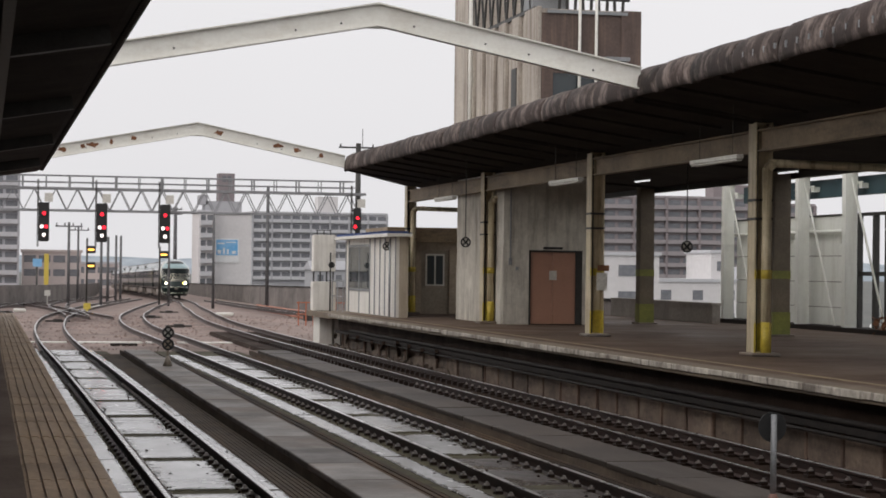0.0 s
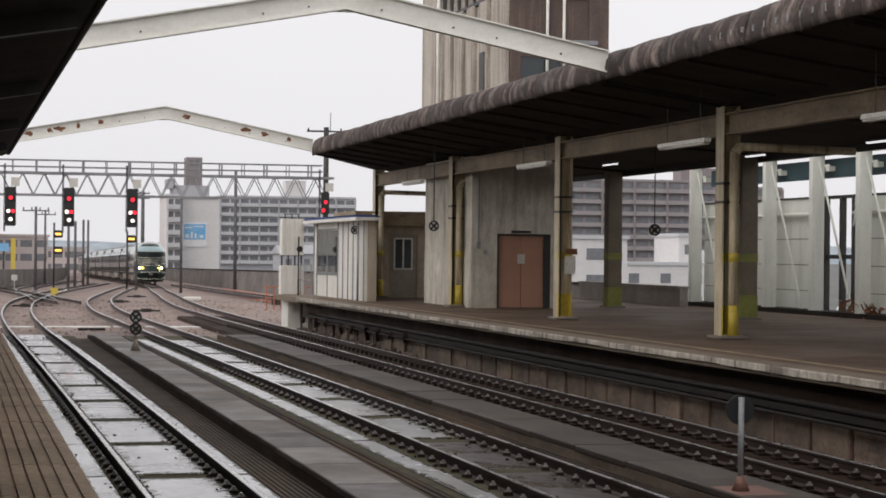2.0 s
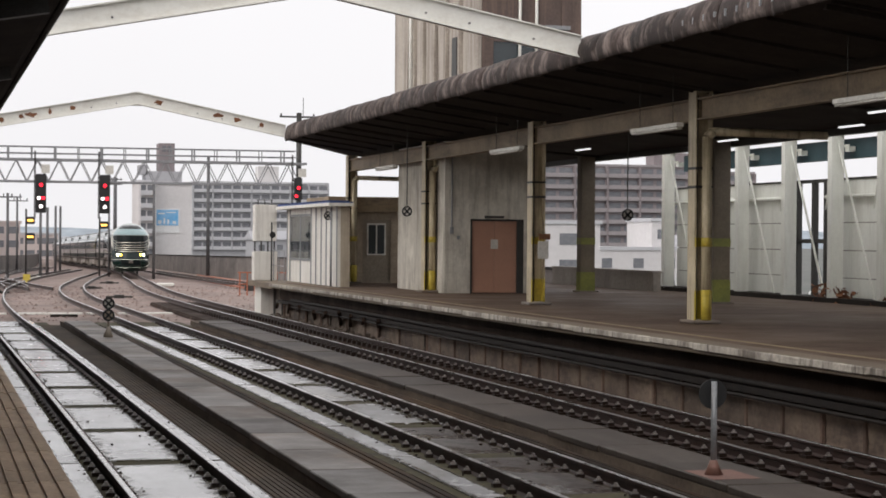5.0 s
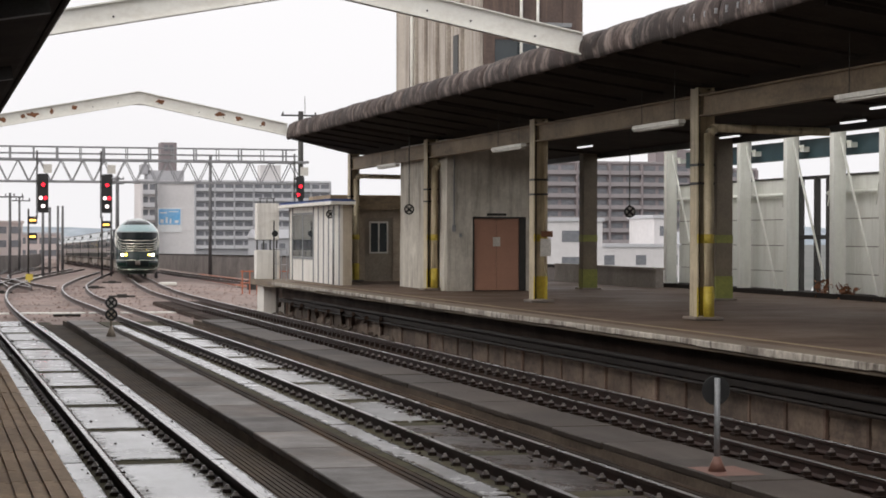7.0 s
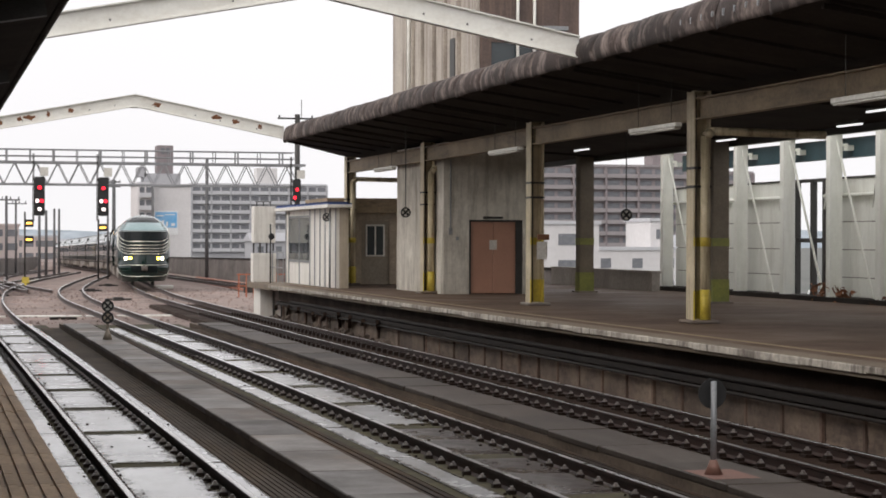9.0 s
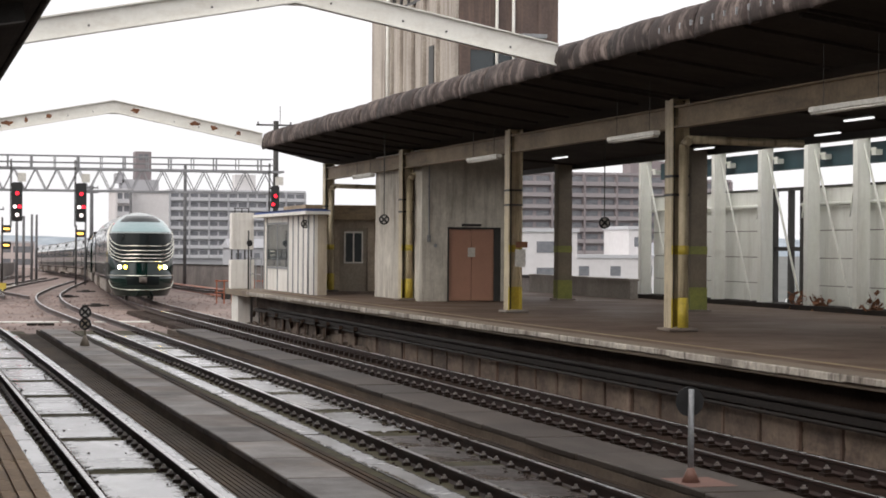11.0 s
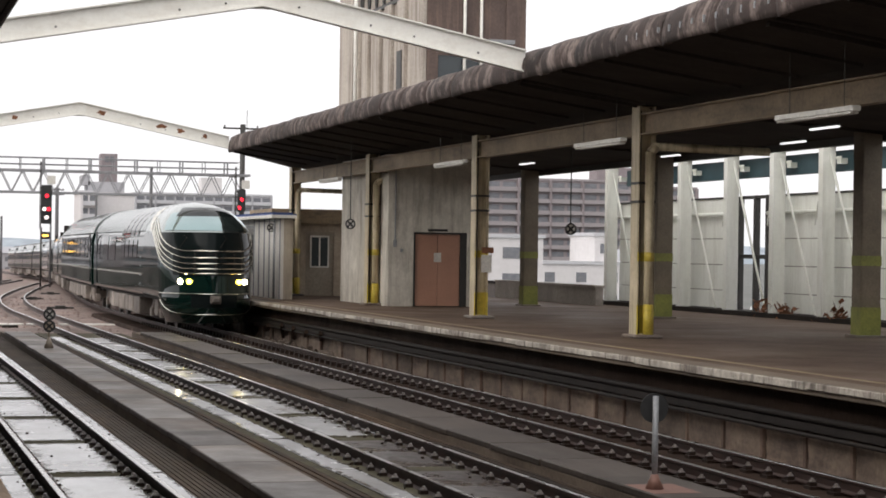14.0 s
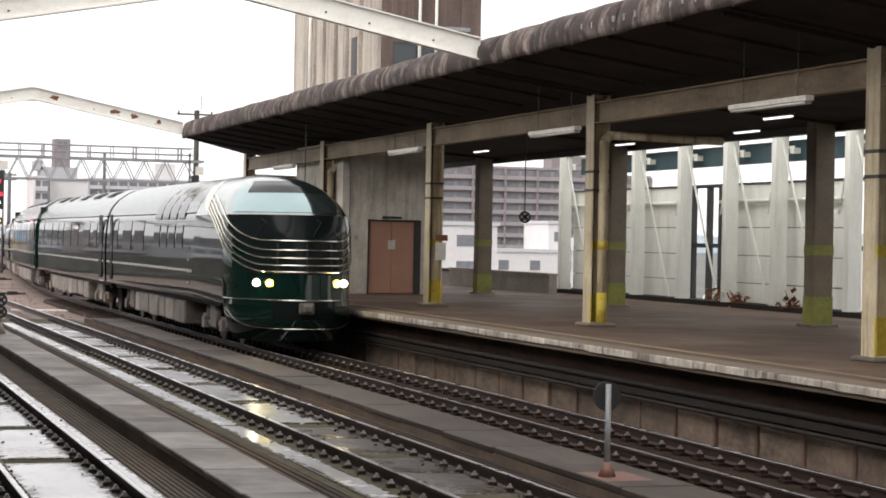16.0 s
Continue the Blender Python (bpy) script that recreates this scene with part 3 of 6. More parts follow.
# dark clods of moss and dirt on the slabs beside the rails
bm = bmesh.new()
rng = random.Random(63)
for k in range(700):
    y = 9 + 50 * rng.random() ** 1.4
    cx, reach = rng.choice(((LINE_L(y) - 0.5655, 0.24), (LINE_L(y) + 0.5655, 0.24), (LINE_M(y) - 0.5655, 0.3), (LINE_M(y) + 0.5655, 0.3)))
    x = cx + rng.choice((-1, 1)) * (0.13 + abs(rng.gauss(0, 0.4)) * reach)
    r = rng.uniform(0.008, 0.026)
    hull = bmesh.ops.create_icosphere(bm, subdivisions=1, radius=r, matrix=Matrix.Translation((x, y, -0.13)))
    for v in hull["verts"]:
        v.co += Vector((rng.uniform(-0.4, 0.4), rng.uniform(-0.9, 0.9), rng.uniform(-0.5, 0.2))) * r
tagged(part("dirt_clod", bm, BED), "dark clods of dirt and moss along the rails", "dirt", kind="stuff")

# ribbed covers and cable trough walkways between the tracks
bm = bmesh.new()
for k in range(8):
    x = 3.37 + k * 0.066
    box(bm, x, x + 0.046, -10, 58.5, -0.22, -0.135)
box(bm, 3.355, 4.10, -10, 58.5, -0.30, -0.16)
tagged(part("ribbed_deck", bm, RIBDECK), "dark rust-stained ribbed walkway between tracks", "track cover", kind="structure")
bm = bmesh.new()
for k in range(6):
    x = 4.66 + k * 0.095
    box(bm, x, x + 0.07, -10, 57, -0.24, -0.13)
box(bm, 4.60, 5.235, -10, 57, -0.30, -0.18)
tagged(part("ribbed_deck", bm, BROWNBED), "brown rust-stained ribbed strip beside the rail", "track cover", kind="structure")
bm = bmesh.new()
for k in range(5):
    x = 7.24 + k * 0.10
    box(bm, x, x + 0.07, -10, 57, -0.24, -0.13)
box(bm, 7.19, 7.78, -10, 57, -0.30, -0.18)
tagged(part("ribbed_deck", bm, BROWNBED), "brown damp ribbed strip beside the rail", "track cover", kind="structure")


def trough(x0, x1, ztop, y1, label, lidm):
    t = thing("cable_trough", label, "cable trough", kind="structure")
    bm = bmesh.new()
    box(bm, x0 + 0.006, x1 - 0.006, -10, y1 - 0.05, -0.34, ztop - 0.08)
    part("trough_wall", bm, TROUGHWALL, t, "dark damp concrete side")
    bm = bmesh.new()
    box(bm, x0, x1, -0.96, 0.96, ztop - 0.08, ztop)
    bmesh.ops.bevel(bm, geom=bm.edges[:], offset=0.012, segments=1, affect="EDGES")
    me = mesh("lid", bm, lidm)
    y = -6.0
    while y < y1 - 1:
        shared("lid", me, t, pose(random.uniform(-0.008, 0.008), y, random.uniform(-0.006, 0.006), random.uniform(-0.1, 0.1), 0, random.uniform(-0.15, 0.15)))
        y += 1.94
    return t


trough(3.90, 4.62, 0.06, 58.8, "grey concrete lids of a raised cable trough between tracks", GREYSLAB)
trough(7.74, 8.58, 0.04, 59.0, "grey concrete lids of a raised cable trough near the far track", DARKLID)

# board crossing over the tracks
t = thing("board_crossing", "white-edged timber crossing laid over the rails", "crossing", kind="structure")
for x0, x1 in ((-4.0, 1.78), (1.92, 2.9), (3.05, 5.57), (5.72, 6.7), (6.85, 9.4)):
    bm = bmesh.new()
    box(bm, x0, x1, 71.5, 72.3, -0.36, -0.30)
    part("board", bm, WHITESTEEL, t)
for x0, x1 in ((4.3, 5.2),):
    bm = bmesh.new()
    box(bm, x0, x1, 69.2, 69.7, -0.36, -0.26)
    part("board", bm, DARKCONC, t)

# ---------------------------------------------------------------- platforms
ZP = 0.90
t = thing("platform_far", "damp dark asphalt island platform with chipped white edge", "platform", kind="structure")
bm = bmesh.new()
box(bm, 11.95, 23.4, -120, 66.8, -0.34, ZP)
part("platform_body", bm, ASPHALT, t)
bm = bmesh.new()
box(bm, 11.50, 11.95, -120, 66.8, ZP - 0.16, ZP)
part("coping", bm, EDGETOP, t, "brown worn coping")
me = None
for k in range(40):
    bm = bmesh.new()
    y0 = -10 + k * 1.92
    box(bm, 11.455 + random.uniform(-0.006, 0.006), 11.50, y0 + 0.008, y0 + 1.912, ZP - 0.105 + random.uniform(-0.018, 0.018), ZP - 0.004)
    bmesh.ops.bevel(bm, geom=bm.edges[:], offset=0.01, segments=1, affect="EDGES")
    part("edge_tile", bm, EDGEWHITE, t)
bm = bmesh.new()
box(bm, 12.28, 12.42, -12, 66, ZP, ZP + 0.004)
part("warning_line", bm, YELLOWLINE, t, "faded yellow line")
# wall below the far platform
# beam takes the near-black bed colour to deepen the recess's shade
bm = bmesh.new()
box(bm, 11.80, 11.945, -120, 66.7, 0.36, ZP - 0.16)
part("edge_beam", bm, BED, t, "recessed beam, near-black for the shade under the coping")
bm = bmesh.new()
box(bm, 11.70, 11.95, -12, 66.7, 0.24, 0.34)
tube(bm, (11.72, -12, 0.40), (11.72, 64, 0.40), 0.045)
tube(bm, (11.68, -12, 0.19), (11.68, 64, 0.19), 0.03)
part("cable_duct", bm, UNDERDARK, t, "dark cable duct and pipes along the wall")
bm = bmesh.new()
box(bm, -0.06, 0.0, -0.60, 0.60, -0.34, 0.20)
bmesh.ops.bevel(bm, geom=bm.edges[:], offset=0.015, segments=1, affect="EDGES")
me = mesh("wall_panel", bm, PANELWALL)
bm = bmesh.new()
box(bm, -0.05, 0.0, -0.035, 0.035, -0.34, 0.24)
post_me = mesh("wall_post", bm, WALLPOST)
rng = random.Random(31)
for k in range(58):
    y = -8 + k * 1.28
    worn = y > 47
    m = pose(11.90 + random.uniform(-0.02, 0.02), y, random.uniform(-0.02, 0))
    if worn:
        m = pose(11.88 + rng.uniform(-0.05, 0.03), y, rng.uniform(-0.06, 0.05), 0, rng.uniform(-3, 1), rng.uniform(-1.5, 1.5))
    shared("wall_panel", me, t, m)
    shared("wall_post", post_me, t, pose(11.86 - (rng.uniform(0, 0.12) if worn else 0), y + 0.64, 0, rng.uniform(-6, 6) if worn else 0))
bm = bmesh.new()
for k in range(170):
    y = rng.uniform(50, 68)
    x = 11.78 - abs(rng.gauss(0, 0.16))
    r = rng.uniform(0.03, 0.11)
    base = -0.34 + max(0.0, x - 11.55) * rng.uniform(0.1, 0.6)
    hull = bmesh.ops.create_icosphere(bm, subdivisions=1, radius=r, matrix=Matrix.Translation((x, y, base + r * 0.4)))
    for v in hull["verts"]:
        v.co += Vector((rng.uniform(-0.4, 0.4), rng.uniform(-0.5, 0.5), rng.uniform(-0.35, 0.35))) * r
part("rubble", bm, RUBBLE, t, "dark broken concrete lying along the wall foot")["kind"] = "stuff"
for k in range(9):
    y = 50.5 + k * 1.9 + rng.uniform(-0.4, 0.4)
    bm = bmesh.new()
    bar(bm, (11.62, y, 0.25 + rng.uniform(-0.08, 0.08)), (11.80, y + rng.uniform(0.5, 1.3), 0.02 + rng.uniform(-0.15, 0.2)), 0.09, 0.10)
    part("fallen_duct", bm, BED, t, "loose piece of duct leaning on the wall")

t = thing("platform_near", "dark asphalt platform with brown ribbed tactile edge", "platform", kind="structure")
bm = bmesh.new()
box(bm, -9, 0.30, -120, 68, -0.34, ZP)
part("platform_body", bm, ASPHALT, t)
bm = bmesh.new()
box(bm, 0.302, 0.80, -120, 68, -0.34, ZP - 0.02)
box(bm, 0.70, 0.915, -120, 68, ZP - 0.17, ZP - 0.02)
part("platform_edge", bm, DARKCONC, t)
bm = bmesh.new()
box(bm, 0.302, 0.925, -0.30, 0.30, -0.018, -0.004)
for k in range(6):
    x = 0.33 + k * 0.1
    box(bm, x, x + 0.06, -0.30, 0.30, -0.004, 0.008)
me = mesh("tactile_tile", bm, TACTILE)
for k in range(127):
    y = -12.3 + k * 0.605
    shared("tactile_tile", me, t, pose(random.uniform(-0.003, 0.003), y, ZP + random.uniform(-0.002, 0.002)))

# ---------------------------------------------------------------- far canopy
CY0, CY1 = -120.0, 64.2
COLY = [13.9, 24.4, 34.9, 45.2, 55.6, 66.3]
t = thing("canopy_far", "weathered platform canopy with rounded stained edge", "canopy", kind="structure")
bm = bmesh.new()
prof = [(11.52, 5.68), (14.2, 5.30), (19.45, 4.95), (19.45, 5.2), (14.2, 5.62), (12.2, 6.0), (11.55, 5.9)]
lo = [bm.verts.new((x, CY0, z)) for x, z in prof]
hi = [bm.verts.new((x, min(CY1 + (x - 11.5) * 1.0, 67.0), z)) for x, z in prof]
for i in range(len(prof)):
    j = (i + 1) % len(prof)
    bm.faces.new((lo[i], lo[j], hi[j], hi[i]))
bm.faces.new(lo)
bm.faces.new(hi)
part("roof_deck", bm, SOFFIT, t, "soffit with under-roof shade in its colour")
rng = random.Random(4)
y = -10.0
while y < CY1 - 0.2:
    w = min(1.86 + rng.uniform(-0.12, 0.12), CY1 - y)
    j = rng.uniform(-0.02, 0.02)
    arc = [(11.50, 5.64), (11.47, 5.72), (11.46 + j, 5.84), (11.49 + j, 5.98), (11.56, 6.10 + j), (11.70, 6.18 + j), (11.95, 6.22 + j), (12.3, 6.19)]
    bm = bmesh.new()
    rings = []
    for f, sh in ((0.0, 0.02), (0.06, 0.0), (0.5, -0.012), (0.94, 0.0), (1.0, 0.02)):
        rings.append([bm.verts.new((x + sh, y + w * f, z - sh)) for x, z in arc + [(12.3, 5.9), (11.6, 5.66)]])
    for a, b in zip(rings, rings[1:]):
        for i in range(len(a)):
            k = (i + 1) % len(a)
            bm.faces.new((a[i], a[k], b[k], b[i])).smooth = i < 7
    bm.faces.new(rings[0])
    bm.faces.new(rings[-1])
    part("edge_panel", bm, FASCIA, t)
    y += w
for k in range(16):
    bm = bmesh.new()
    box(bm, 11.445, 11.50, 22.6 + k * 0.42, 22.63 + k * 0.42, 5.82 - (k % 3) * 0.012, 5.90)
    part("fascia_clip", bm, GREYSTEEL, t, "small pale metal clip")
# longitudinal cream beam between columns
for a, b in zip([3.4] + COLY[:-1], COLY):
    if b - a < 1:
        continue
    bm = bmesh.new()
    box(bm, 14.14, 14.18, a + 0.2, b - 0.2, 4.76, 5.11)
    box(bm, 14.05, 14.27, a + 0.2, b - 0.2, 5.11, 5.14)
    box(bm, 14.05, 14.27, a + 0.2, b - 0.2, 4.73, 4.76)
    part("beam", bm, BEAMCREAM, t, "aged cream steel beam, darkened for under-roof shade")
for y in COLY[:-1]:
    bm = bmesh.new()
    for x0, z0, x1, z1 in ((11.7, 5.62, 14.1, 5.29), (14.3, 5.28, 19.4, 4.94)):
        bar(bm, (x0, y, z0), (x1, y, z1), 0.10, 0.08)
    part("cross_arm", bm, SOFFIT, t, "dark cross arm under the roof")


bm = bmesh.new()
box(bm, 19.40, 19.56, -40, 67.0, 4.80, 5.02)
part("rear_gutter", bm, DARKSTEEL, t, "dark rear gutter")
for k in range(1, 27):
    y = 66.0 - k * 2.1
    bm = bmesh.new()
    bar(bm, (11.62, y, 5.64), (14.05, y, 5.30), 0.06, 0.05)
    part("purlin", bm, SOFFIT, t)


def column(y, pipe):
    c = thing("canopy_column", "cream column with yellow painted foot" + (" and a drain pipe" if pipe else ""), "column", pose(14.2, y, ZP), group="front canopy columns")
    bm = bmesh.new()
    for x in (-0.155, 0.155):
        box(bm, x - 0.013, x + 0.013, -0.19, 0.19, 0.0, 4.38)
    box(bm, -0.142, 0.142, -0.010, 0.010, 0.0, 4.38)
    part("shaft", bm, CREAM, c)
    for z0, z1 in ((0.06, 0.62), (1.45, 1.62)):
        bm = bmesh.new()
        box(bm, 0.139, 0.171, -0.193, 0.193, z0, z1)
        box(bm, -0.141, 0.139, -0.013, 0.013, z0, z1)
        box(bm, -0.170, -0.140, -0.193, -0.165, z0, z1)
        part("paint_band", bm, YELLOW, c, "yellow safety band")
    bm = bmesh.new()
    for z in (4.02, 4.36):
        box(bm, -0.141, 0.141, -0.185, -0.011, z, z + 0.015)
    box(bm, -0.141, 0.141, -0.185, -0.011, 0.07, 0.085)
    part("stiffener", bm, CREAM, c)
    bm = bmesh.new()
    box(bm, -0.28, 0.30, -0.36, 0.30, 0, 0.07)
    bmesh.ops.bevel(bm, geom=bm.edges[:], offset=0.02, segments=1, affect="EDGES")
    part("foot", bm, GREYSLAB, c, "concrete foot")
    bm = bmesh.new()
    for z in (2.55, 2.9):
        box(bm, -0.172, 0.172, -0.205, -0.191, z, z + 0.05)
        box(bm, -0.179, -0.166, -0.205, 0.19, z, z + 0.05)
    part("strap", bm, DARKSTEEL, c, "dark pipe strap")
    bm = bmesh.new()
    tube(bm, (-0.09, -0.05, 0.05), (-0.09, -0.05, 4.3), 0.028, 8)
    part("conduit", bm, DARKSTEEL, c, "dark cable conduit")
    if pipe:
        bm = bmesh.new()
        tube(bm, (0.05, -0.20, 0.0), (0.05, -0.20, 3.52), 0.09, 12)
        tube(bm, (0.05, -0.20, 3.50), (0.17, -0.20, 3.62), 0.09, 12)
        tube(bm, (0.15, -0.20, 3.62), (2.5, -0.20, 3.58), 0.08, 12)
        part("downpipe", bm, CREAM, c, "cream drain pipe turning under the roof")
        bm = bmesh.new()
        tube(bm, (0.05, -0.20, 0.0), (0.05, -0.20, 0.64), 0.094, 12)
        tube(bm, (0.05, -0.20, 1.45), (0.05, -0.20, 1.62), 0.094, 12)
        part("paint_band", bm, YELLOW, c, "yellow safety band")
    return c


for y, pipe in zip(COLY, (True, False, True, False, True, True)):
    column(y, pipe)
for k in range(8):
    column(3.4 - k * 10.5, False)
# rear columns: shade under the roof is put into darker shaft and band colours
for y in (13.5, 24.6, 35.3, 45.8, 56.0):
    c = thing("canopy_column", "brown steel column with dull green band, both coloured darker for shade", "column", pose(19.15, y, ZP), group="rear canopy columns")
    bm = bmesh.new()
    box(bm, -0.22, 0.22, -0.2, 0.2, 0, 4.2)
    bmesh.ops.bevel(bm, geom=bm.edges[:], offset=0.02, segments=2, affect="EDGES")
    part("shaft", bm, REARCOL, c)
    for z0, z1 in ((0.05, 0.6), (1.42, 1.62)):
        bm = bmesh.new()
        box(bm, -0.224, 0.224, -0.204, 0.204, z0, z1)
        part("paint_band", bm, OLIVE, c, "green-yellow band darkened for shade")
    bm = bmesh.new()
    box(bm, -0.3, 0.3, -0.3, 0.3, 0, 0.05)
    part("foot", bm, GREYSLAB, c)

# ---------------------------------------------------------------- near canopy
t = thing("canopy_near", "dark underside of the near platform canopy", "canopy", kind="structure")
bm = bmesh.new()
prof = [(1.70, 5.46), (1.55, 5.40), (-1.4, 4.95), (-9, 4.6), (-9, 5.0), (-1.4, 5.35), (1.3, 5.86), (1.68, 5.80)]
lo = [bm.verts.new((x, -120, z)) for x, z in prof]
hi = [bm.verts.new((x, 64.0, z)) for x, z in prof]
for i in range(len(prof)):
    j = (i + 1) % len(prof)
    bm.faces.new((lo[i], lo[j], hi[j], hi[i]))
bm.faces.new(lo)
bm.faces.new(hi)
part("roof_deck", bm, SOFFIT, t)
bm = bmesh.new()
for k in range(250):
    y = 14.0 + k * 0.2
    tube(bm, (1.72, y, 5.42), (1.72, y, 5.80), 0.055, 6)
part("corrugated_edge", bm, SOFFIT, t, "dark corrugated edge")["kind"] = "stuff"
for y in (13.9, 24.4, 34.9, 45.2, 55.6):
    bm = bmesh.new()
    bar(bm, (-8.5, y, 4.5), (-1.4, y, 4.8), 0.2, 0.28)
    bar(bm, (-1.4, y, 4.8), (1.45, y, 5.28), 0.2, 0.24)
    part("cross_arm", bm, DARKSTEEL, t)
for x, z in ((0.2, 5.0), (-1.4, 4.8)):
    bm = bmesh.new()
    bar(bm, (x, -14, z), (x, 63.8, z), 0.12, 0.16)
    part("purlin", bm, DARKSTEEL, t)
for y in (-6, 3.0, 24.4, 45.2):
    c = thing("canopy_column", "dark steel column of the near canopy", "column", pose(-3.6, y, ZP), group="near canopy columns")
    bm = bmesh.new()
    box(bm, -0.15, 0.15, -0.15, 0.15, 0, 3.85)
    part("shaft", bm, REARCOL, c)

# ---------------------------------------------------------------- gable beams over the tracks
def gable(y, rusty):
    g = thing("gable_beam", "white painted steel gable beam over tracks" + (" with rust patches" if rusty else ""), "beam", pose(0, y, 0), group="gable beams")
    pts = [(1.45, 5.76), (6.65, 6.73), (11.50, 5.77)]
    for (xa, za), (xb, zb) in zip(pts, pts[1:]):
        bm = bmesh.new()
        d = Vector((xb - xa, 0, zb - za)).normalized()
        u = Vector((-d.z, 0, d.x))
        ends = [(Vector((xa, 0, za)), Vector((0, 0, 1)) if xa > 3 else Vector((0, 0, 1))), (Vector((xb, 0, zb)), Vector((0, 0, 1)))]
        for o0, o1, h0, h1 in ((-0.012, 0.012, 0, 0.36), (-0.09, 0.09, 0.36, 0.385), (-0.09, 0.09, -0.025, 0.0)):
            v = []
            for p, up in ends:
                for oy in (o0, o1):
                    for h in (h0, h1):
                        v.append(bm.verts.new(p + up * h + Vector((0, oy, 0))))
            for f in ((0, 1, 3, 2), (4, 6, 7, 5), (0, 4, 5, 1), (2, 3, 7, 6), (0, 2, 6, 4), (1, 5, 7, 3)):
                bm.faces.new([v[i] for i in f])
        part("girder", bm, WHITESTEEL, g)
    bm = bmesh.new()
    box(bm, 6.15, 7.15, -0.016, 0.016, 6.66, 7.02)
    part("splice_plate", bm, WHITESTEEL, g)
    bm = bmesh.new()
    for x in (3.1, 5.2, 6.0, 7.3, 8.6, 9.4, 10.6):
        za = 5.76 + (x - 1.45) * 0.1865 if x < 6.65 else 6.73 - (x - 6.65) * 0.198
        tube(bm, (x, -0.03, za + 0.12), (x, -0.013, za + 0.12), 0.02, 6)
    part("bolt", bm, DARKSTEEL, g, "row of dark bolts")
    if rusty:
        rng = random.Random(9)
        for x, w in ((2.35, 0.35), (3.0, 0.22), (3.3, 0.5), (3.9, 0.15), (4.6, 0.25), (7.35, 0.34), (9.3, 0.4), (9.9, 0.3), (10.7, 0.2)):
            za = 5.76 + (x - 1.45) * 0.1865 if x < 6.65 else 6.73 - (x - 6.65) * 0.198
            bm = bmesh.new()
            n = 11
            c = [bm.verts.new((x + w * 0.5 * math.cos(6.283 * i / n) * rng.uniform(0.5, 1.1), -0.016,
                               za + 0.2 + 0.11 * math.sin(6.283 * i / n) * rng.uniform(0.4, 1.1))) for i in range(n)]
            bm.faces.new(c)
            part("rust_patch", bm, RUST, g, "brown rust patch")


gable(34.0, False)
gable(64.1, True)

# unseen walls added behind and beside the viewpoint to block low sky light
t = thing("station_building", "plain dark unseen walls, added to close the place and block low sky light", "building", kind="structure")
bm = bmesh.new()
box(bm, -9.3, -9.0, -120, 63, -0.3, 4.62)
part("wall", bm, REARCOL, t)
bm = bmesh.new()
box(bm, -9.3, 24.0, -41, -40, -0.3, 11)
part("wall", bm, REARCOL, t)

# loose stones on the ballast
bm = bmesh.new()
rng = random.Random(21)
for k in range(2600):
    y = rng.uniform(58, 118)
    x = rng.uniform(-6, 21)
    if 11.3 < x < 16.0 and y < 73:
        continue
    r = rng.uniform(0.03, 0.085)
    z = grade(y) - 0.345
    top = bm.verts.new((x + rng.uniform(-r, r) * 0.4, y, z + r * rng.uniform(0.7, 1.4)))
    n = 4
    base = [bm.verts.new((x + r * rng.uniform(0.7, 1.4) * math.cos(a), y + r * rng.uniform(0.7, 1.4) * math.sin(a), z)) for a in (0.3, 1.9, 3.4, 5.0)]
    for i in range(n):
        bm.faces.new((base[i], base[(i + 1) % n], top))
tagged(part("loose_stone", bm, BALLAST), "loose brown stones lying on the ballast", "stones", kind="stuff")

# ---------------------------------------------------------------- train
def wz(z):
    return float(np.interp(z, [0.25, 0.6, 1.0, 2.0, 2.6, 3.0, 3.27, 3.50, 3.69, 3.82, 3.89, 3.92],
                           [1.16, 1.34, 1.40, 1.42, 1.40, 1.35, 1.23, 1.04, 0.78, 0.52, 0.27, 0.06]))


def dz(z):
    return float(np.interp(z, [0.25, 0.5, 0.9, 1.3, 1.7, 2.1, 2.5, 2.95, 3.17, 3.4, 3.6, 3.74, 3.84, 3.92],
                           [0.30, 0.08, 0.0, 0.01, 0.03, 0.06, 0.10, 0.2, 0.52, 1.0, 1.5, 2.1, 2.8, 4.2]))


def nose(z, u, out=0.0):
    """A point of the cab's skin: z height, u from -1 to 1 round the front; out: metres proud."""
    w, d = wz(z) + out, dz(z) - out
    b = float(np.interp(z, [0.2, 0.9, 1.1, 2.5, 3.3, 3.92], [1.7, 1.9, 2.1, 2.1, 2.0, 1.1]))
    f = u * math.pi / 2
    e = 2 / 1.9
    x = w * math.copysign(abs(math.sin(f)) ** e, f)
    y = -d - b * (1 - max(math.cos(f), 0.0) ** e)
    return (x, y, z)


NOSELEN = 5.6


def skin(bm, zs, us, out=0.0, back=None):
    grid = []
    for z in zs:
        row = [nose(z, u, out) for u in us]
        if back is not None:
            row = [(row[0][0], back, z)] + row + [(row[-1][0], back, z)]
        grid.append([bm.verts.new(p) for p in row])
    for a, b in zip(grid, grid[1:]):
        for i in range(len(a) - 1):
            bm.faces.new((a[i], a[i + 1], b[i + 1], b[i])).smooth = True


def lin(a, b, n):
    return [a + (b - a) * i / (n - 1) for i in range(n)]


CARLEN = 20.0


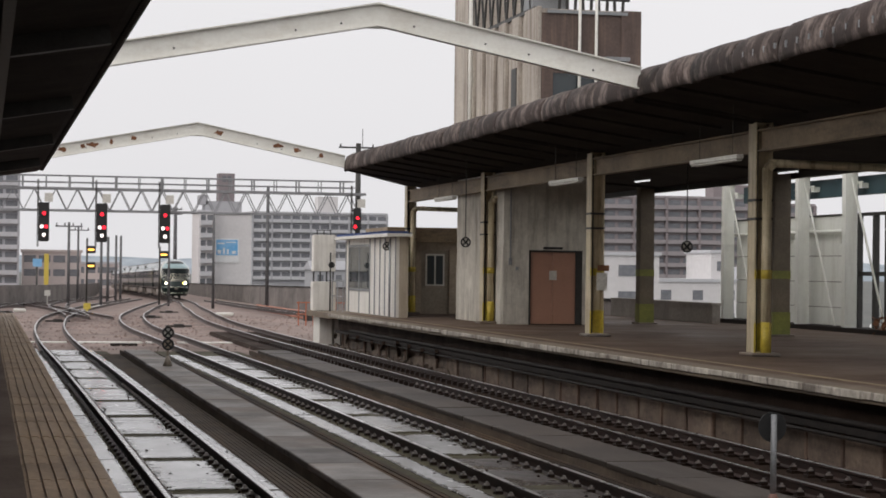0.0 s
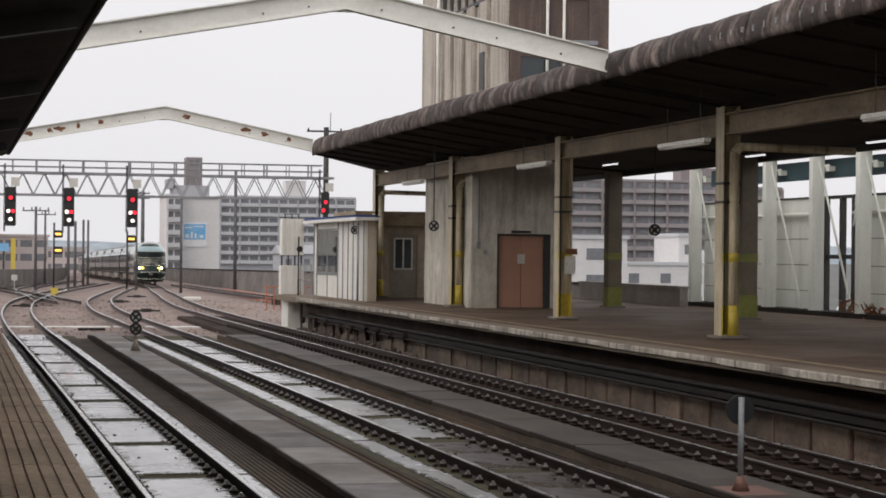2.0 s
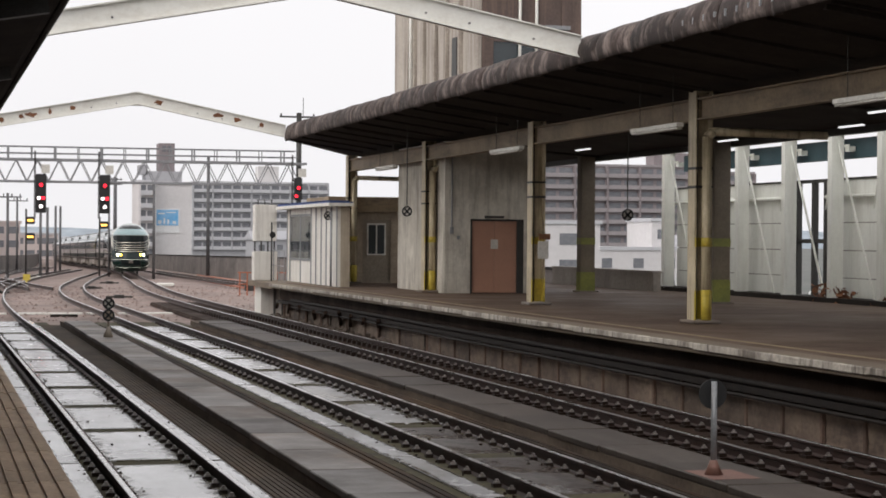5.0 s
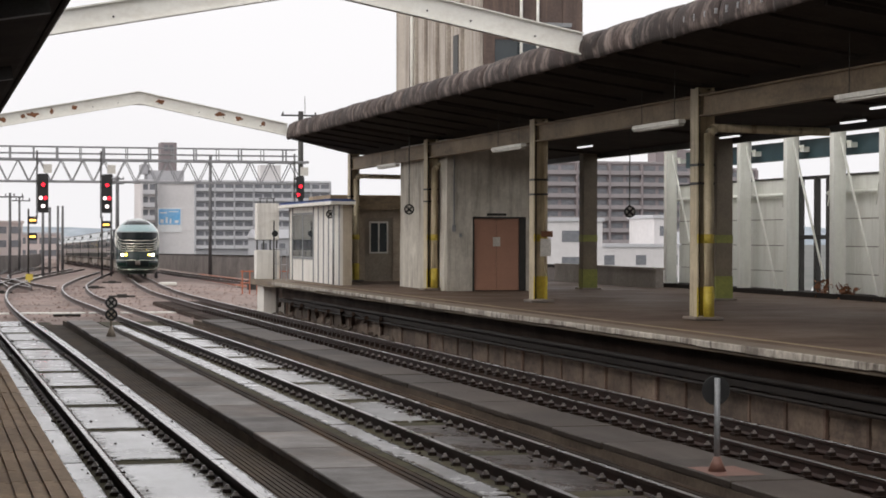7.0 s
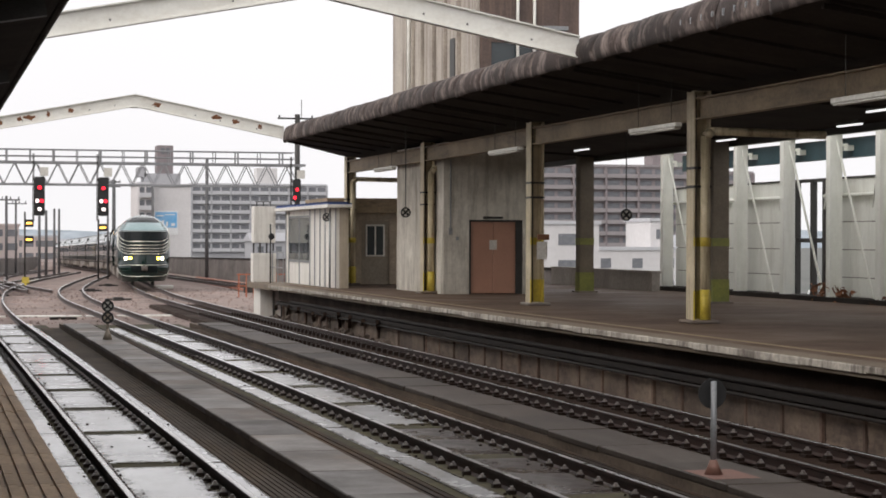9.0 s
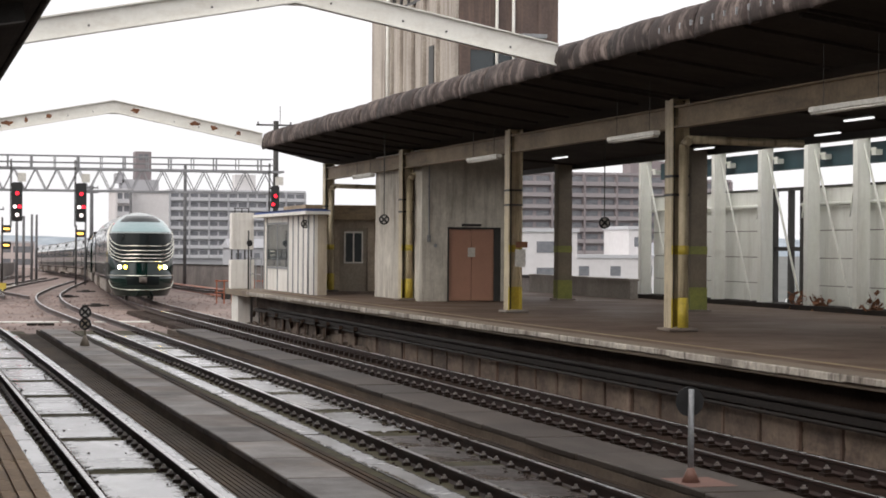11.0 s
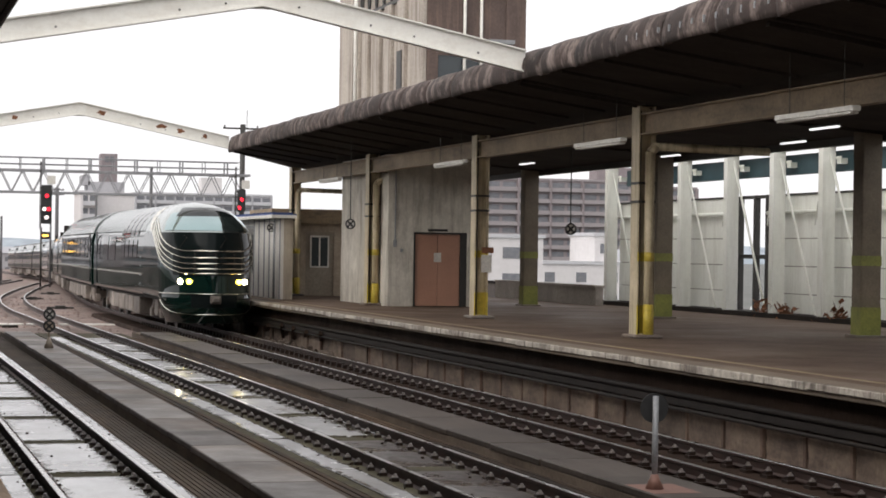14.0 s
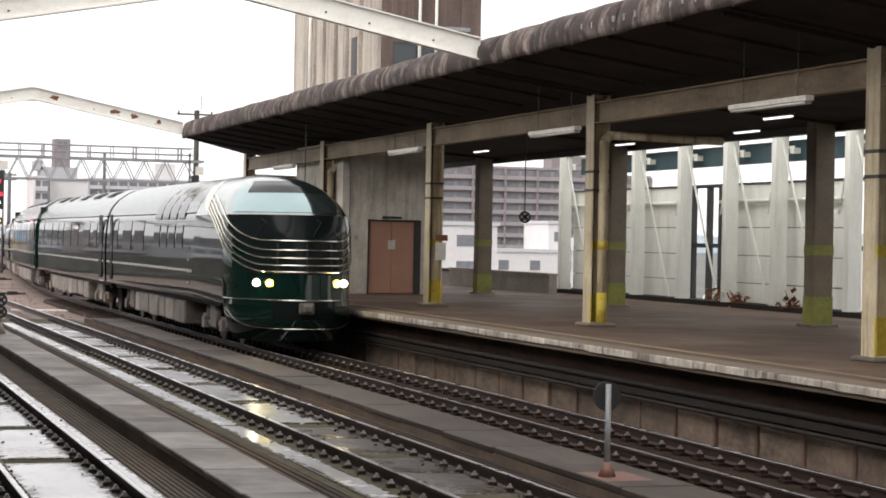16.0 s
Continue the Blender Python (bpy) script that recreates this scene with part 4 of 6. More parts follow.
def car_body(c, y0, y1, lower=1.0):
    """Side skins, roof and floor of a car between y0 and y1, in its own space."""
    zs = [lower, 1.1, 1.3, 1.6, 2.0, 2.5, 2.8, 3.02]
    bm = bmesh.new()
    prof = [(wz(z), z) for z in zs]
    prof = prof + [(-x, z) for x, z in prof[::-1]]
    lo = [bm.verts.new((x, y0, z)) for x, z in prof]
    hi = [bm.verts.new((x, y1, z)) for x, z in prof]
    for i in range(len(prof)):
        j = (i + 1) % len(prof)
        bm.faces.new((lo[i], lo[j], hi[j], hi[i])).smooth = i not in (7, 15)
    for y, cap in ((y0, lo), (y1, hi)):
        bm.faces.new([bm.verts.new((x, y, z)) for x, z in prof])
    part("body_shell", bm, TRAINGREEN, c, "deep green glossy body side")
    bm = bmesh.new()
    zr = [3.02, 3.15, 3.27, 3.4, 3.5, 3.6, 3.69, 3.76, 3.82, 3.86, 3.89, 3.92]
    prof = [(wz(z) + 0.004, z) for z in zr]
    prof = prof + [(-x, z) for x, z in prof[::-1]]
    lo = [bm.verts.new((x, y0 + 0.02, z)) for x, z in prof]
    hi = [bm.verts.new((x, y1 - 0.02, z)) for x, z in prof]
    for i in range(len(prof) - 1):
        bm.faces.new((lo[i], lo[i + 1], hi[i + 1], hi[i])).smooth = True
    for y in (y0 + 0.02, y1 - 0.02):
        bm.faces.new([bm.verts.new((x, y, z)) for x, z in prof])
    part("roof", bm, TRAINROOF, c, "curved green roof, paled for its sky reflection")
    for s in (-1, 1):
        bm = bmesh.new()
        box(bm, s * 1.417 - 0.008, s * 1.417 + 0.008, y0 + 0.1, y1 - 0.1, 1.60, 1.66)
        part("gold_stripe", bm, GOLD, c, "pale gold stripe")


def windows(c, spans, z0=2.02, z1=2.86):
    for s in (-1, 1):
        for a, b in spans:
            bm = bmesh.new()
            zs = lin(z0, z1, 4)
            g = [[bm.verts.new((s * (wz(z) + 0.010), y, z)) for y in (a, b)] for z in zs]
            for p, q in zip(g, g[1:]):
                bm.faces.new((p[0], p[1], q[1], q[0]))
            g2 = [[bm.verts.new((s * (wz(z) - 0.02), y, z)) for y in (a, b)] for z in zs]
            for p, q in zip(g2, g2[1:]):
                bm.faces.new((p[0], p[1], q[1], q[0]))
            part("side_window", bm, TRAINGLASS, c, "dark tinted side window")


def underfloor(c, y0, y1, bogies):
    rng = random.Random(int(y0 * 10) + 77)
    bm = bmesh.new()
    box(bm, -1.15, 1.15, y0 + 0.3, y1 - 0.3, 0.86, 1.01)
    part("underframe", bm, UNDERDARK, c)
    y = bogies[0] + 1.9
    while y < bogies[1] - 2.4:
        w = rng.uniform(0.6, 1.5)
        for s in (-1, 1):
            bm = bmesh.new()
            box(bm, s * 1.0 - 0.3, s * 1.0 + 0.3, y, y + w, rng.uniform(0.28, 0.42), 0.87)
            bmesh.ops.bevel(bm, geom=bm.edges[:], offset=0.03, segments=1, affect="EDGES")
            part("equipment_box", bm, UNDERGREY, c, "grimy grey underfloor box")
        y += w + rng.uniform(0.1, 0.4)
    for yb in bogies:
        bm = bmesh.new()
        for s in (-1, 1):
            box(bm, s * 0.98 - 0.07, s * 0.98 + 0.07, yb - 1.45, yb + 1.45, 0.40, 0.62)
            box(bm, s * 0.98 - 0.12, s * 0.98 + 0.12, yb - 0.35, yb + 0.35, 0.36, 0.86)
            for d in (-1.05, 1.05):
                box(bm, s * 1.0 - 0.13, s * 1.0 + 0.13, yb + d - 0.16, yb + d + 0.16, 0.30, 0.56)
                tube(bm, (s * 1.05, yb + d * 0.55, 0.5), (s * 1.05, yb + d * 0.55, 0.84), 0.09, 8)
        box(bm, -0.95, 0.95, yb - 0.3, yb + 0.3, 0.42, 0.7)
        b = part("bogie", bm, UNDERGREY, c, "grey bogie frame")
        for d in (-1.05, 1.05):
            bm = bmesh.new()
            for s in (-1, 1):
                tube(bm, (s * 0.50, yb + d, 0.43), (s * 0.63, yb + d, 0.43), 0.43, 20)
            tube(bm, (-0.6, yb + d, 0.43), (0.6, yb + d, 0.43), 0.08, 8)
            part("wheelset", bm, DARKSTEEL, b)


def cab_car():
    c = thing("train_cab_car", "deep green streamlined train cab car with gold trim and lit headlights", "train car", group="train cars")
    zs = [0.25, 0.4, 0.6, 0.8, 1.0, 1.2, 1.4, 1.6, 1.8, 2.0, 2.2, 2.4, 2.6, 2.8, 2.95, 3.05, 3.17, 3.3, 3.4, 3.5, 3.6, 3.69, 3.76, 3.82, 3.86, 3.89, 3.92]
    us = lin(-1, 1, 61)
    bm = bmesh.new()
    skin(bm, zs[4:15], us, 0.0, -NOSELEN)
    part("cab_shell", bm, TRAINGREEN, c, "glossy deep green cab shell")
    bm = bmesh.new()
    skin(bm, zs[:5], us, 0.0)
    part("cab_skirt", bm, TRAINGREEN, c, "deep green skirt under the nose")
    bm = bmesh.new()
    skin(bm, zs[14:], us, 0.0, -NOSELEN)
    part("cab_hood", bm, TRAINSILVER, c, "hood round the upper windows, sky reflection put in as pale silver-green")
    # upper panorama window tinted as reflected sky; black crescent painted for the reflected canopy
    bm = bmesh.new()
    skin(bm, lin(3.01, 3.56, 10), lin(-0.80, 0.80, 41), 0.012)
    part("upper_window", bm, CABTEAL, c, "upper panorama window, sky reflection put in as pale teal")
    bm = bmesh.new()
    skin(bm, lin(3.44, 3.72, 8), lin(-0.56, 0.62, 33), 0.016)
    part("canopy_reflection", bm, SCREENBLACK, c, "dark crescent standing for the canopy's reflection")
    bm = bmesh.new()
    skin(bm, lin(2.30, 2.95, 8), lin(-0.86, 0.86, 41), 0.012)
    part("windscreen", bm, SCREENBLACK, c, "black wrap-round windscreen")
    bm = bmesh.new()
    skin(bm, lin(1.68, 2.30, 7), lin(-0.60, 0.60, 33), 0.009)
    part("grille_panel", bm, SCREENBLACK, c, "black panel behind the gold bars")
    for a in (-0.28, 0.0, 0.28):
        bm = bmesh.new()
        skin(bm, lin(1.68, 2.34, 6), [a - 0.012, a + 0.012], 0.03)
        part("grille_rib", bm, UNDERDARK, c)
    for a, b in ((-0.42, -0.12), (0.18, 0.44)):
        bm = bmesh.new()
        tube(bm, nose(2.42, a, 0.03), nose(2.86, b, 0.03), 0.012, 5)
        tube(bm, nose(2.80, b - 0.05, 0.035), nose(2.50, b + 0.05, 0.035), 0.010, 5)
        part("wiper", bm, UNDERDARK, c, "thin black wiper")
    # five gold bars, flat across the front, sweeping up round the sides to a hoop over the roof
    for k, zf in enumerate((2.40, 2.20, 2.03, 1.875, 1.735)):
        bm = bmesh.new()
        half = []
        for u in lin(0, 1, 27):
            half.append((zf + 0.43 * (max(0.0, u - 0.40) / 0.48) ** 1.7, u, None))
        z1, y1 = half[-1][0], nose(half[-1][0], 1)[1]
        for q in lin(0.1, 1.0, 10):
            z2 = 3.44 - 0.085 * k
            half.append((z1 + (z2 - z1) * (1 - (1 - q) ** 1.5), 1, y1 + (-4.75 + 0.07 * k - y1) * q))
        line = []
        for sgn, run in ((-1, half[::-1]), (1, half[1:])):
            for z, u, y in run:
                if y is None:
                    line.append(nose(z, sgn * u, 0.02))
                else:
                    line.append((sgn * (wz(z) + 0.02), y, z))
        for p, q in zip(line, line[1:]):
            tube(bm, p, q, 0.0175, 6)
        part("gold_bar", bm, GOLD, c, "pale gold bar sweeping round the nose")
    # silver hoop where the bars gather and cross the roof
    for s in (-1, 1):
        bm = bmesh.new()
        g = []
        for y, z0, z1 in ((-4.4, 2.98, 3.3), (-4.7, 3.06, 3.44), (-5.2, 3.24, 3.62), (-5.7, 3.44, 3.75), (-6.2, 3.62, 3.86)):
            g.append([bm.verts.new((s * (wz(z) + 0.014), y + 0.5 * (z1 - z), z + 0.004)) for z in lin(z0, z1, 6)])
        for a, b in zip(g, g[1:]):
            for i in range(5):
                bm.faces.new((a[i], a[i + 1], b[i + 1], b[i])).smooth = True
        part("cheek_band", bm, GOLD, c, "bright silver hoop behind the cab")
    # headlights
    for s in (-1, 1):
        for u, m, nm in ((0.485, LAMPWHITE, "headlight"), (0.36, LAMPYELLOW, "fog_light")):
            p = Vector(nose(1.49, s * u, 0.0))
            q = Vector(nose(1.49, s * u, 0.05))
            n = (q - p).normalized()
            n = Vector((n.x * 0.4, 1, 0)).normalized()
            bm = bmesh.new()
            tube(bm, p - n * 0.05, p + n * 0.045, 0.11, 14, 0.10)
            lamp = part(nm + "_housing", bm, UNDERDARK, c, "dark lamp housing")
            bm = bmesh.new()
            tube(bm, p + n * 0.04, p + n * 0.06, 0.078, 14)
            part(nm, bm, m, lamp, "lit white headlight" if m is LAMPWHITE else "lit yellow lamp")
    # lower trim lines, coupler, and a black sheet painted as the skirt opening's shade
    for z0, u0, k in ((1.13, 0.94, 0.0), (0.52, 0.94, 0.5)):
        bm = bmesh.new()
        line = [nose(min(z0 + (abs(u) ** 5) * k * 1.1, 1.1) if k else z0, u, 0.012) for u in lin(-u0, u0, 41)]
        for p, q in zip(line, line[1:]):
            tube(bm, p, q, 0.013, 6)
        part("lower_trim", bm, GOLD, c, "thin pale trim line")
    bm = bmesh.new()
    skin(bm, lin(0.72, 1.10, 4), lin(-0.34, 0.34, 13), 0.01)
    part("coupler_recess_shade", bm, SCREENBLACK, c, "black sheet standing for the coupler recess's shade")
    bm = bmesh.new()
    box(bm, -0.16, 0.16, -0.3, 0.10, 0.84, 1.08)
    box(bm, -0.10, 0.10, 0.10, 0.22, 0.88, 1.04)
    bmesh.ops.bevel(bm, geom=bm.edges[:], offset=0.03, segments=1, affect="EDGES")
    part("coupler", bm, UNDERGREY, c, "grey coupler head")
    car_body(c, -CARLEN, -NOSELEN + 0.01)
    windows(c, [(-18.6, -17.8), (-16.8, -15.2), (-14.6, -13.0)])
    # curved panorama panes up into the roof behind the cab
    for s in (-1, 1):
        for k in range(4):
            y = -11.3 + k * 1.12
            for z0, z1, nm in ((2.15, 2.72, "side_window"), (2.86, 3.66, "roof_window")):
                bm = bmesh.new()
                g = [[bm.verts.new((s * (wz(z) + 0.012), yy, z + 0.004)) for yy in (y, y + 0.9)] for z in lin(z0, z1, 8)]
                for p, q in zip(g, g[1:]):
                    bm.faces.new((p[0], p[1], q[1], q[0])).smooth = True
                part(nm, bm, TRAINGLASS, c, "panorama pane curving into the roof" if nm == "roof_window" else "")
        bm = bmesh.new()
        box(bm, s * 1.42 - 0.012, s * 1.42 + 0.012, -19.2, -18.75, 1.12, 3.05)
        part("door", bm, TRAINGLASS, c, "dark recessed door")
        for k in range(4):
            bm = bmesh.new()
            box(bm, s * 1.415 - 0.02, s * 1.415 + 0.02, -6.2, -6.08, 1.3 + k * 0.28, 1.36 + k * 0.28)
            part("step", bm, GREYSTEEL, c)
    underfloor(c, -CARLEN, -3.2, (-16.8, -4.6))
    return c


def saloon_car():
    c = thing("train_saloon_car", "deep green sleeper train car with gold stripe and grimy underfloor", "train car", group="train cars")
    car_body(c, -10, 10)
    windows(c, [(-8.6, -7.8), (-6.6, -4.9), (-4.5, -2.8), (-2.0, -1.2), (-0.6, 1.1), (1.5, 3.2), (4.4, 6.2), (7.2, 8.0)])
    for s in (-1, 1):
        bm = bmesh.new()
        box(bm, s * 1.42 - 0.012, s * 1.42 + 0.012, 8.7, 9.4, 1.12, 3.05)
        part("door", bm, TRAINGLASS, c, "dark recessed door")
    bm = bmesh.new()
    box(bm, -0.5, 0.5, -10.35, -10.0, 1.1, 3.3)
    box(bm, -1.3, 1.3, -10.24, -10.0, 1.2, 3.5)
    part("gangway", bm, UNDERDARK, c, "dark gangway bellows")
    rng = random.Random(5)
    for sgn in (-1, 1):
        for k in range(5):
            y, w = -8.2 + k * 3.5, rng.uniform(1.2, 2.0)
            bm = bmesh.new()
            g = [[bm.verts.new((sgn * (wz(z) + 0.02), yy, z + 0.012)) for yy in (y, y + w)] for z in lin(3.66, 3.84, 5)]
            for p, q in zip(g, g[1:]):
                bm.faces.new((p[0], p[1], q[1], q[0]))
            part("roof_grille", bm, UNDERDARK, c, "dark flush roof grille")
    underfloor(c, -10, 10, (-6.9, 6.9))
    return c


CAB = cab_car()
SALOON = [saloon_car()]
for k in range(9):
    SALOON.append(copy_thing(SALOON[0], pose(0, 0, 0)))

# path of the train by distance along its track
TY = np.arange(-20.0, 505.0, 0.5)
TX = np.array([LINE_R(y) for y in TY])
TZ = np.array([grade(y) for y in TY])
TS = np.concatenate([[0], np.cumsum(np.hypot(np.diff(TX), np.diff(TY)))])


def on_line(s):
    return Vector((float(np.interp(s, TS, TX)), float(np.interp(s, TS, TY)), float(np.interp(s, TS, TZ))))


# nose's place along y at each time
NOSE_T = [0, 2, 4, 6.5, 8, 9.5, 12, 13, 14, 15, 16]
NOSE_Y = [196.0, 177.5, 159.0, 134.0, 117.5, 101.5, 74.6, 66.2, 57.8, 49.5, 40.85]

# ---------------------------------------------------------------- lift room on the platform
t = thing("platform_room", "stained grey rendered room on the platform", "building", kind="structure")
bm = bmesh.new()
RX0, RX1, RY0, RY1 = 14.42, 17.05, 54.6, 60.3
box(bm, RX0, RX0 + 0.18, RY0, RY1, ZP, 5.25)
box(bm, RX1 - 0.18, RX1, RY0, RY1, ZP, 5.15)
box(bm, RX0 + 0.18, RX1 - 0.18, RY1 - 0.18, RY1, ZP, 5.2)
box(bm, RX0 + 0.18, 15.18, RY0, RY0 + 0.18, ZP, 5.2)
box(bm, 16.78, RX1 - 0.18, RY0, RY0 + 0.18, ZP, 5.2)
box(bm, 15.18, 16.78, RY0, RY0 + 0.18, 3.03, 5.2)
part("wall", bm, ROOMWALL, t)
bm = bmesh.new()
box(bm, RX0 - 0.012, RX0, RY0 + 0.1, RY1, ZP, 2.55)
part("wall_plinth", bm, ROOMWALL, t)
d = thing("door", "pinkish brown double door in a dark frame", "door", pose(15.18, RY0 + 0.05, ZP))
for k in range(2):
    bm = bmesh.new()
    box(bm, 0.05 + k * 0.68, 0.72 + k * 0.68, 0.0, 0.05, 0.02, 2.08)
    bmesh.ops.bevel(bm, geom=bm.edges[:], offset=0.008, segments=1, affect="EDGES")
    part("door_leaf", bm, DOORPAINT, d)
bm = bmesh.new()
box(bm, 0.0, 0.05, -0.06, 0.1, 0, 2.13)
box(bm, 1.40, 1.60, -0.03, 0.1, 0, 2.13)
box(bm, 0.05, 1.40, -0.06, 0.1, 2.08, 2.13)
part("door_frame", bm, DARKSTEEL, d, "dark frame")
bm = bmesh.new()
box(bm, 0.62, 0.84, -0.006, 0.0, 1.28, 1.55)
part("notice", bm, TUBEOFF, d, "pale notice")
bm = bmesh.new()
box(bm, 0.42, 1.0, -0.085, -0.05, 2.16, 2.23)
part("name_plate", bm, DARKSTEEL, d, "small dark plate with unreadable bars")
p = thing("wall_conduit", "grey conduit down the room wall", "pipe", pose(14.62, RY0 - 0.03, ZP))
bm = bmesh.new()
tube(bm, (0, 0, 1.8), (0, 0, 4.1), 0.02, 6)
box(bm, -0.05, 0.05, -0.02, 0.02, 1.7, 1.9)
part("conduit", bm, GREYSTEEL, p)
bm = bmesh.new()
box(bm, 0.16, 0.24, -0.02, 0.02, 1.55, 1.65)
part("switch", bm, GREYSTEEL, p)

# ---------------------------------------------------------------- waiting kiosk and white hut at the platform end
t = thing("platform_kiosk", "low brown kiosk with a glazed door at the platform end", "building", kind="structure")
KY = 67.1
bm = bmesh.new()
box(bm, 13.5, 14.78, KY, KY + 0.15, ZP - 0.004, 3.38)
box(bm, 15.78, 17.2, KY, KY + 0.15, ZP - 0.004, 3.38)
box(bm, 14.78, 15.78, KY, KY + 0.15, 3.1, 3.38)
box(bm, 13.5, 13.65, KY + 0.15, 70.5, ZP - 0.004, 3.38)
box(bm, 17.05, 17.2, KY + 0.15, 70.5, ZP - 0.004, 3.38)
part("wall", bm, KIOSKWALL, t)
bm = bmesh.new()
box(bm, 13.46, 17.3, KY - 0.5, 70.6, 3.38, 3.88)
part("roof_fascia", bm, BEAMCREAM, t, "beige flat roof edge")
bm = bmesh.new()
box(bm, 14.78, 15.78, KY + 0.06, KY + 0.10, ZP, 3.1)
part("door_leaf", bm, KIOSKDOOR, t, "brown door leaf")
for k in range(2):
    bm = bmesh.new()
    box(bm, 14.99 + k * 0.31, 15.25 + k * 0.31, KY + 0.03, KY + 0.055, 1.92, 2.92)
    part("window", bm, GLASS, t, "dark pane")
bm = bmesh.new()
for x in (14.94, 15.25, 15.56):
    box(bm, x, x + 0.05, KY + 0.02, KY + 0.06, 1.87, 2.98)
box(bm, 14.99, 15.56, KY + 0.02, KY + 0.06, 2.92, 2.98)
box(bm, 14.99, 15.56, KY + 0.02, KY + 0.06, 1.87, 1.92)
part("window_frame", bm, WHITESTEEL, t, "white window frame")

h = thing("platform_hut", "white boarded hut with a blue sheet roof at the platform end", "hut", pose(0, 0, 0))
bm = bmesh.new()
box(bm, 12.75, 12.85, 61.6, 70.6, ZP, 3.46)
box(bm, 12.85, 13.15, 70.5, 70.6, ZP, 3.46)
box(bm, 13.05, 13.15, 61.7, 70.5, ZP, 3.46)
part("wall", bm, HUTWHITE, h)
# end wall gets a darker beige: the side's shade is put into its colour
bm = bmesh.new()
box(bm, 12.85, 13.15, 61.6, 61.7, ZP, 3.46)
part("wall", bm, HUTBEIGE, h, "end wall darkened to beige for its shaded side")
for y in (61.65, 62.5, 63.35, 64.2, 65.1, 65.95, 69.9, 70.5):
    bm = bmesh.new()
    box(bm, 12.72, 12.75, y - 0.035, y + 0.035, ZP, 3.46)
    part("batten", bm, GREYSTEEL, h, "grey cover batten")
bm = bmesh.new()
box(bm, 12.725, 12.75, 66.0, 69.86, 1.66, 1.74)
box(bm, 12.725, 12.75, 66.0, 69.86, 3.2, 3.27)
box(bm, 12.725, 12.75, 67.85, 67.95, 1.74, 3.2)
part("window_frame", bm, GREYSTEEL, h)
bm = bmesh.new()
box(bm, 12.725, 12.75, 67.85, 67.95, 0.9, 1.66)
part("batten", bm, GREYSTEEL, h)
for k in range(2):
    bm = bmesh.new()
    box(bm, 12.735, 12.752, 66.02 + k * 1.95, 67.83 + k * 1.98, 1.75, 3.19)
    part("window", bm, GLASS, h, "reflecting window pane")
bm = bmesh.new()
box(bm, 12.45, 13.2, 61.35, 70.87, 3.57, 3.61)
roof = part("roof", bm, BLUEROOF, h, "blue ribbed roof sheet")
for k in range(14):
    bm = bmesh.new()
    box(bm, 12.45, 13.2, 61.94 + k * 0.68, 62.0 + k * 0.68, 3.61, 3.66)
    part("roof_rib", bm, BLUEROOF, roof)
bm = bmesh.new()
box(bm, 12.4, 13.2, 61.3, 71.2, 3.47, 3.57)
part("eaves_board", bm, HUTWHITE, h, "white eaves board")
bm = bmesh.new()
tube(bm, (12.66, 62.2, ZP), (12.66, 62.2, 3.4), 0.035, 8)
part("downpipe", bm, GREYSTEEL, h)

t = thing("platform_end", "grey concrete platform end with a white base wall", "platform", kind="structure")
bm = bmesh.new()
box(bm, 11.55, 17.5, 66.85, 72.0, 0.70, ZP - 0.004)
part("end_slab", bm, EDGETOP, t)
bm = bmesh.new()
box(bm, 11.75, 12.2, 70.2, 71.6, -0.34, 0.70)
box(bm, 12.3, 12.75, 70.2, 71.6, -0.34, 0.70)
part("end_pier", bm, HUTWHITE, t, "white painted pier")
bm = bmesh.new()
box(bm, 12.5, 17.4, 66.9, 71.0, -0.34, 0.70)
part("end_wall", bm, DARKCONC, t)
c = thing("relay_cabinet", "pale grey steel cabinet on the platform end", "cabinet", pose(12.05, 71.3, ZP))
bm = bmesh.new()
box(bm, -0.42, 0.42, -0.3, 0.3, 0.0, 1.05)
bmesh.ops.bevel(bm, geom=bm.edges[:], offset=0.02, segments=2, affect="EDGES")
part("body", bm, HUTWHITE, c)
bm = bmesh.new()
box(bm, -0.40, 0.40, -0.28, 0.28, 1.42, 2.75)
bmesh.ops.bevel(bm, geom=bm.edges[:], offset=0.02, segments=2, affect="EDGES")
part("upper_box", bm, HUTWHITE, c, "white upper box")
for x in (-0.36, -0.12, 0.12, 0.36):
    bm = bmesh.new()
    tube(bm, (x, 0, 1.05), (x, 0, 1.42), 0.03, 6)
    part("rack_leg", bm, DARKSTEEL, c)
for x in (-0.25, 0.0, 0.25):
    bm = bmesh.new()
    tube(bm, (x, 0, 2.75), (x, 0, 2.905), 0.02, 6)
    part("rail_post", bm, DARKSTEEL, c)
bm = bmesh.new()
bar(bm, (-0.3, 0, 2.92), (0.3, 0, 2.92), 0.03, 0.03)
part("top_rail", bm, DARKSTEEL, c)
c = thing("platform_signal_post", "small dark signal on a thin post at the platform end", "signal", pose(12.05, 69.8, ZP))
bm = bmesh.new()
tube(bm, (0, 0, 0), (0, 0, 2.1), 0.03, 8)
part("post", bm, DARKSTEEL, c)
bm = bmesh.new()
ring(bm, (0.03, 1.65), 0.0, 0.115, -0.06, 0.0, 8)
part("signal_head", bm, SIGNBLACK, c)
c = thing("hand_rail", "thin steel rail along the platform end", "railing", pose(0, 0, 0))
bm = bmesh.new()
for y in (68.6, 69.7, 70.8, 71.8):
    tube(bm, (12.3, y, ZP), (12.3, y, ZP + 1.1), 0.02, 6)
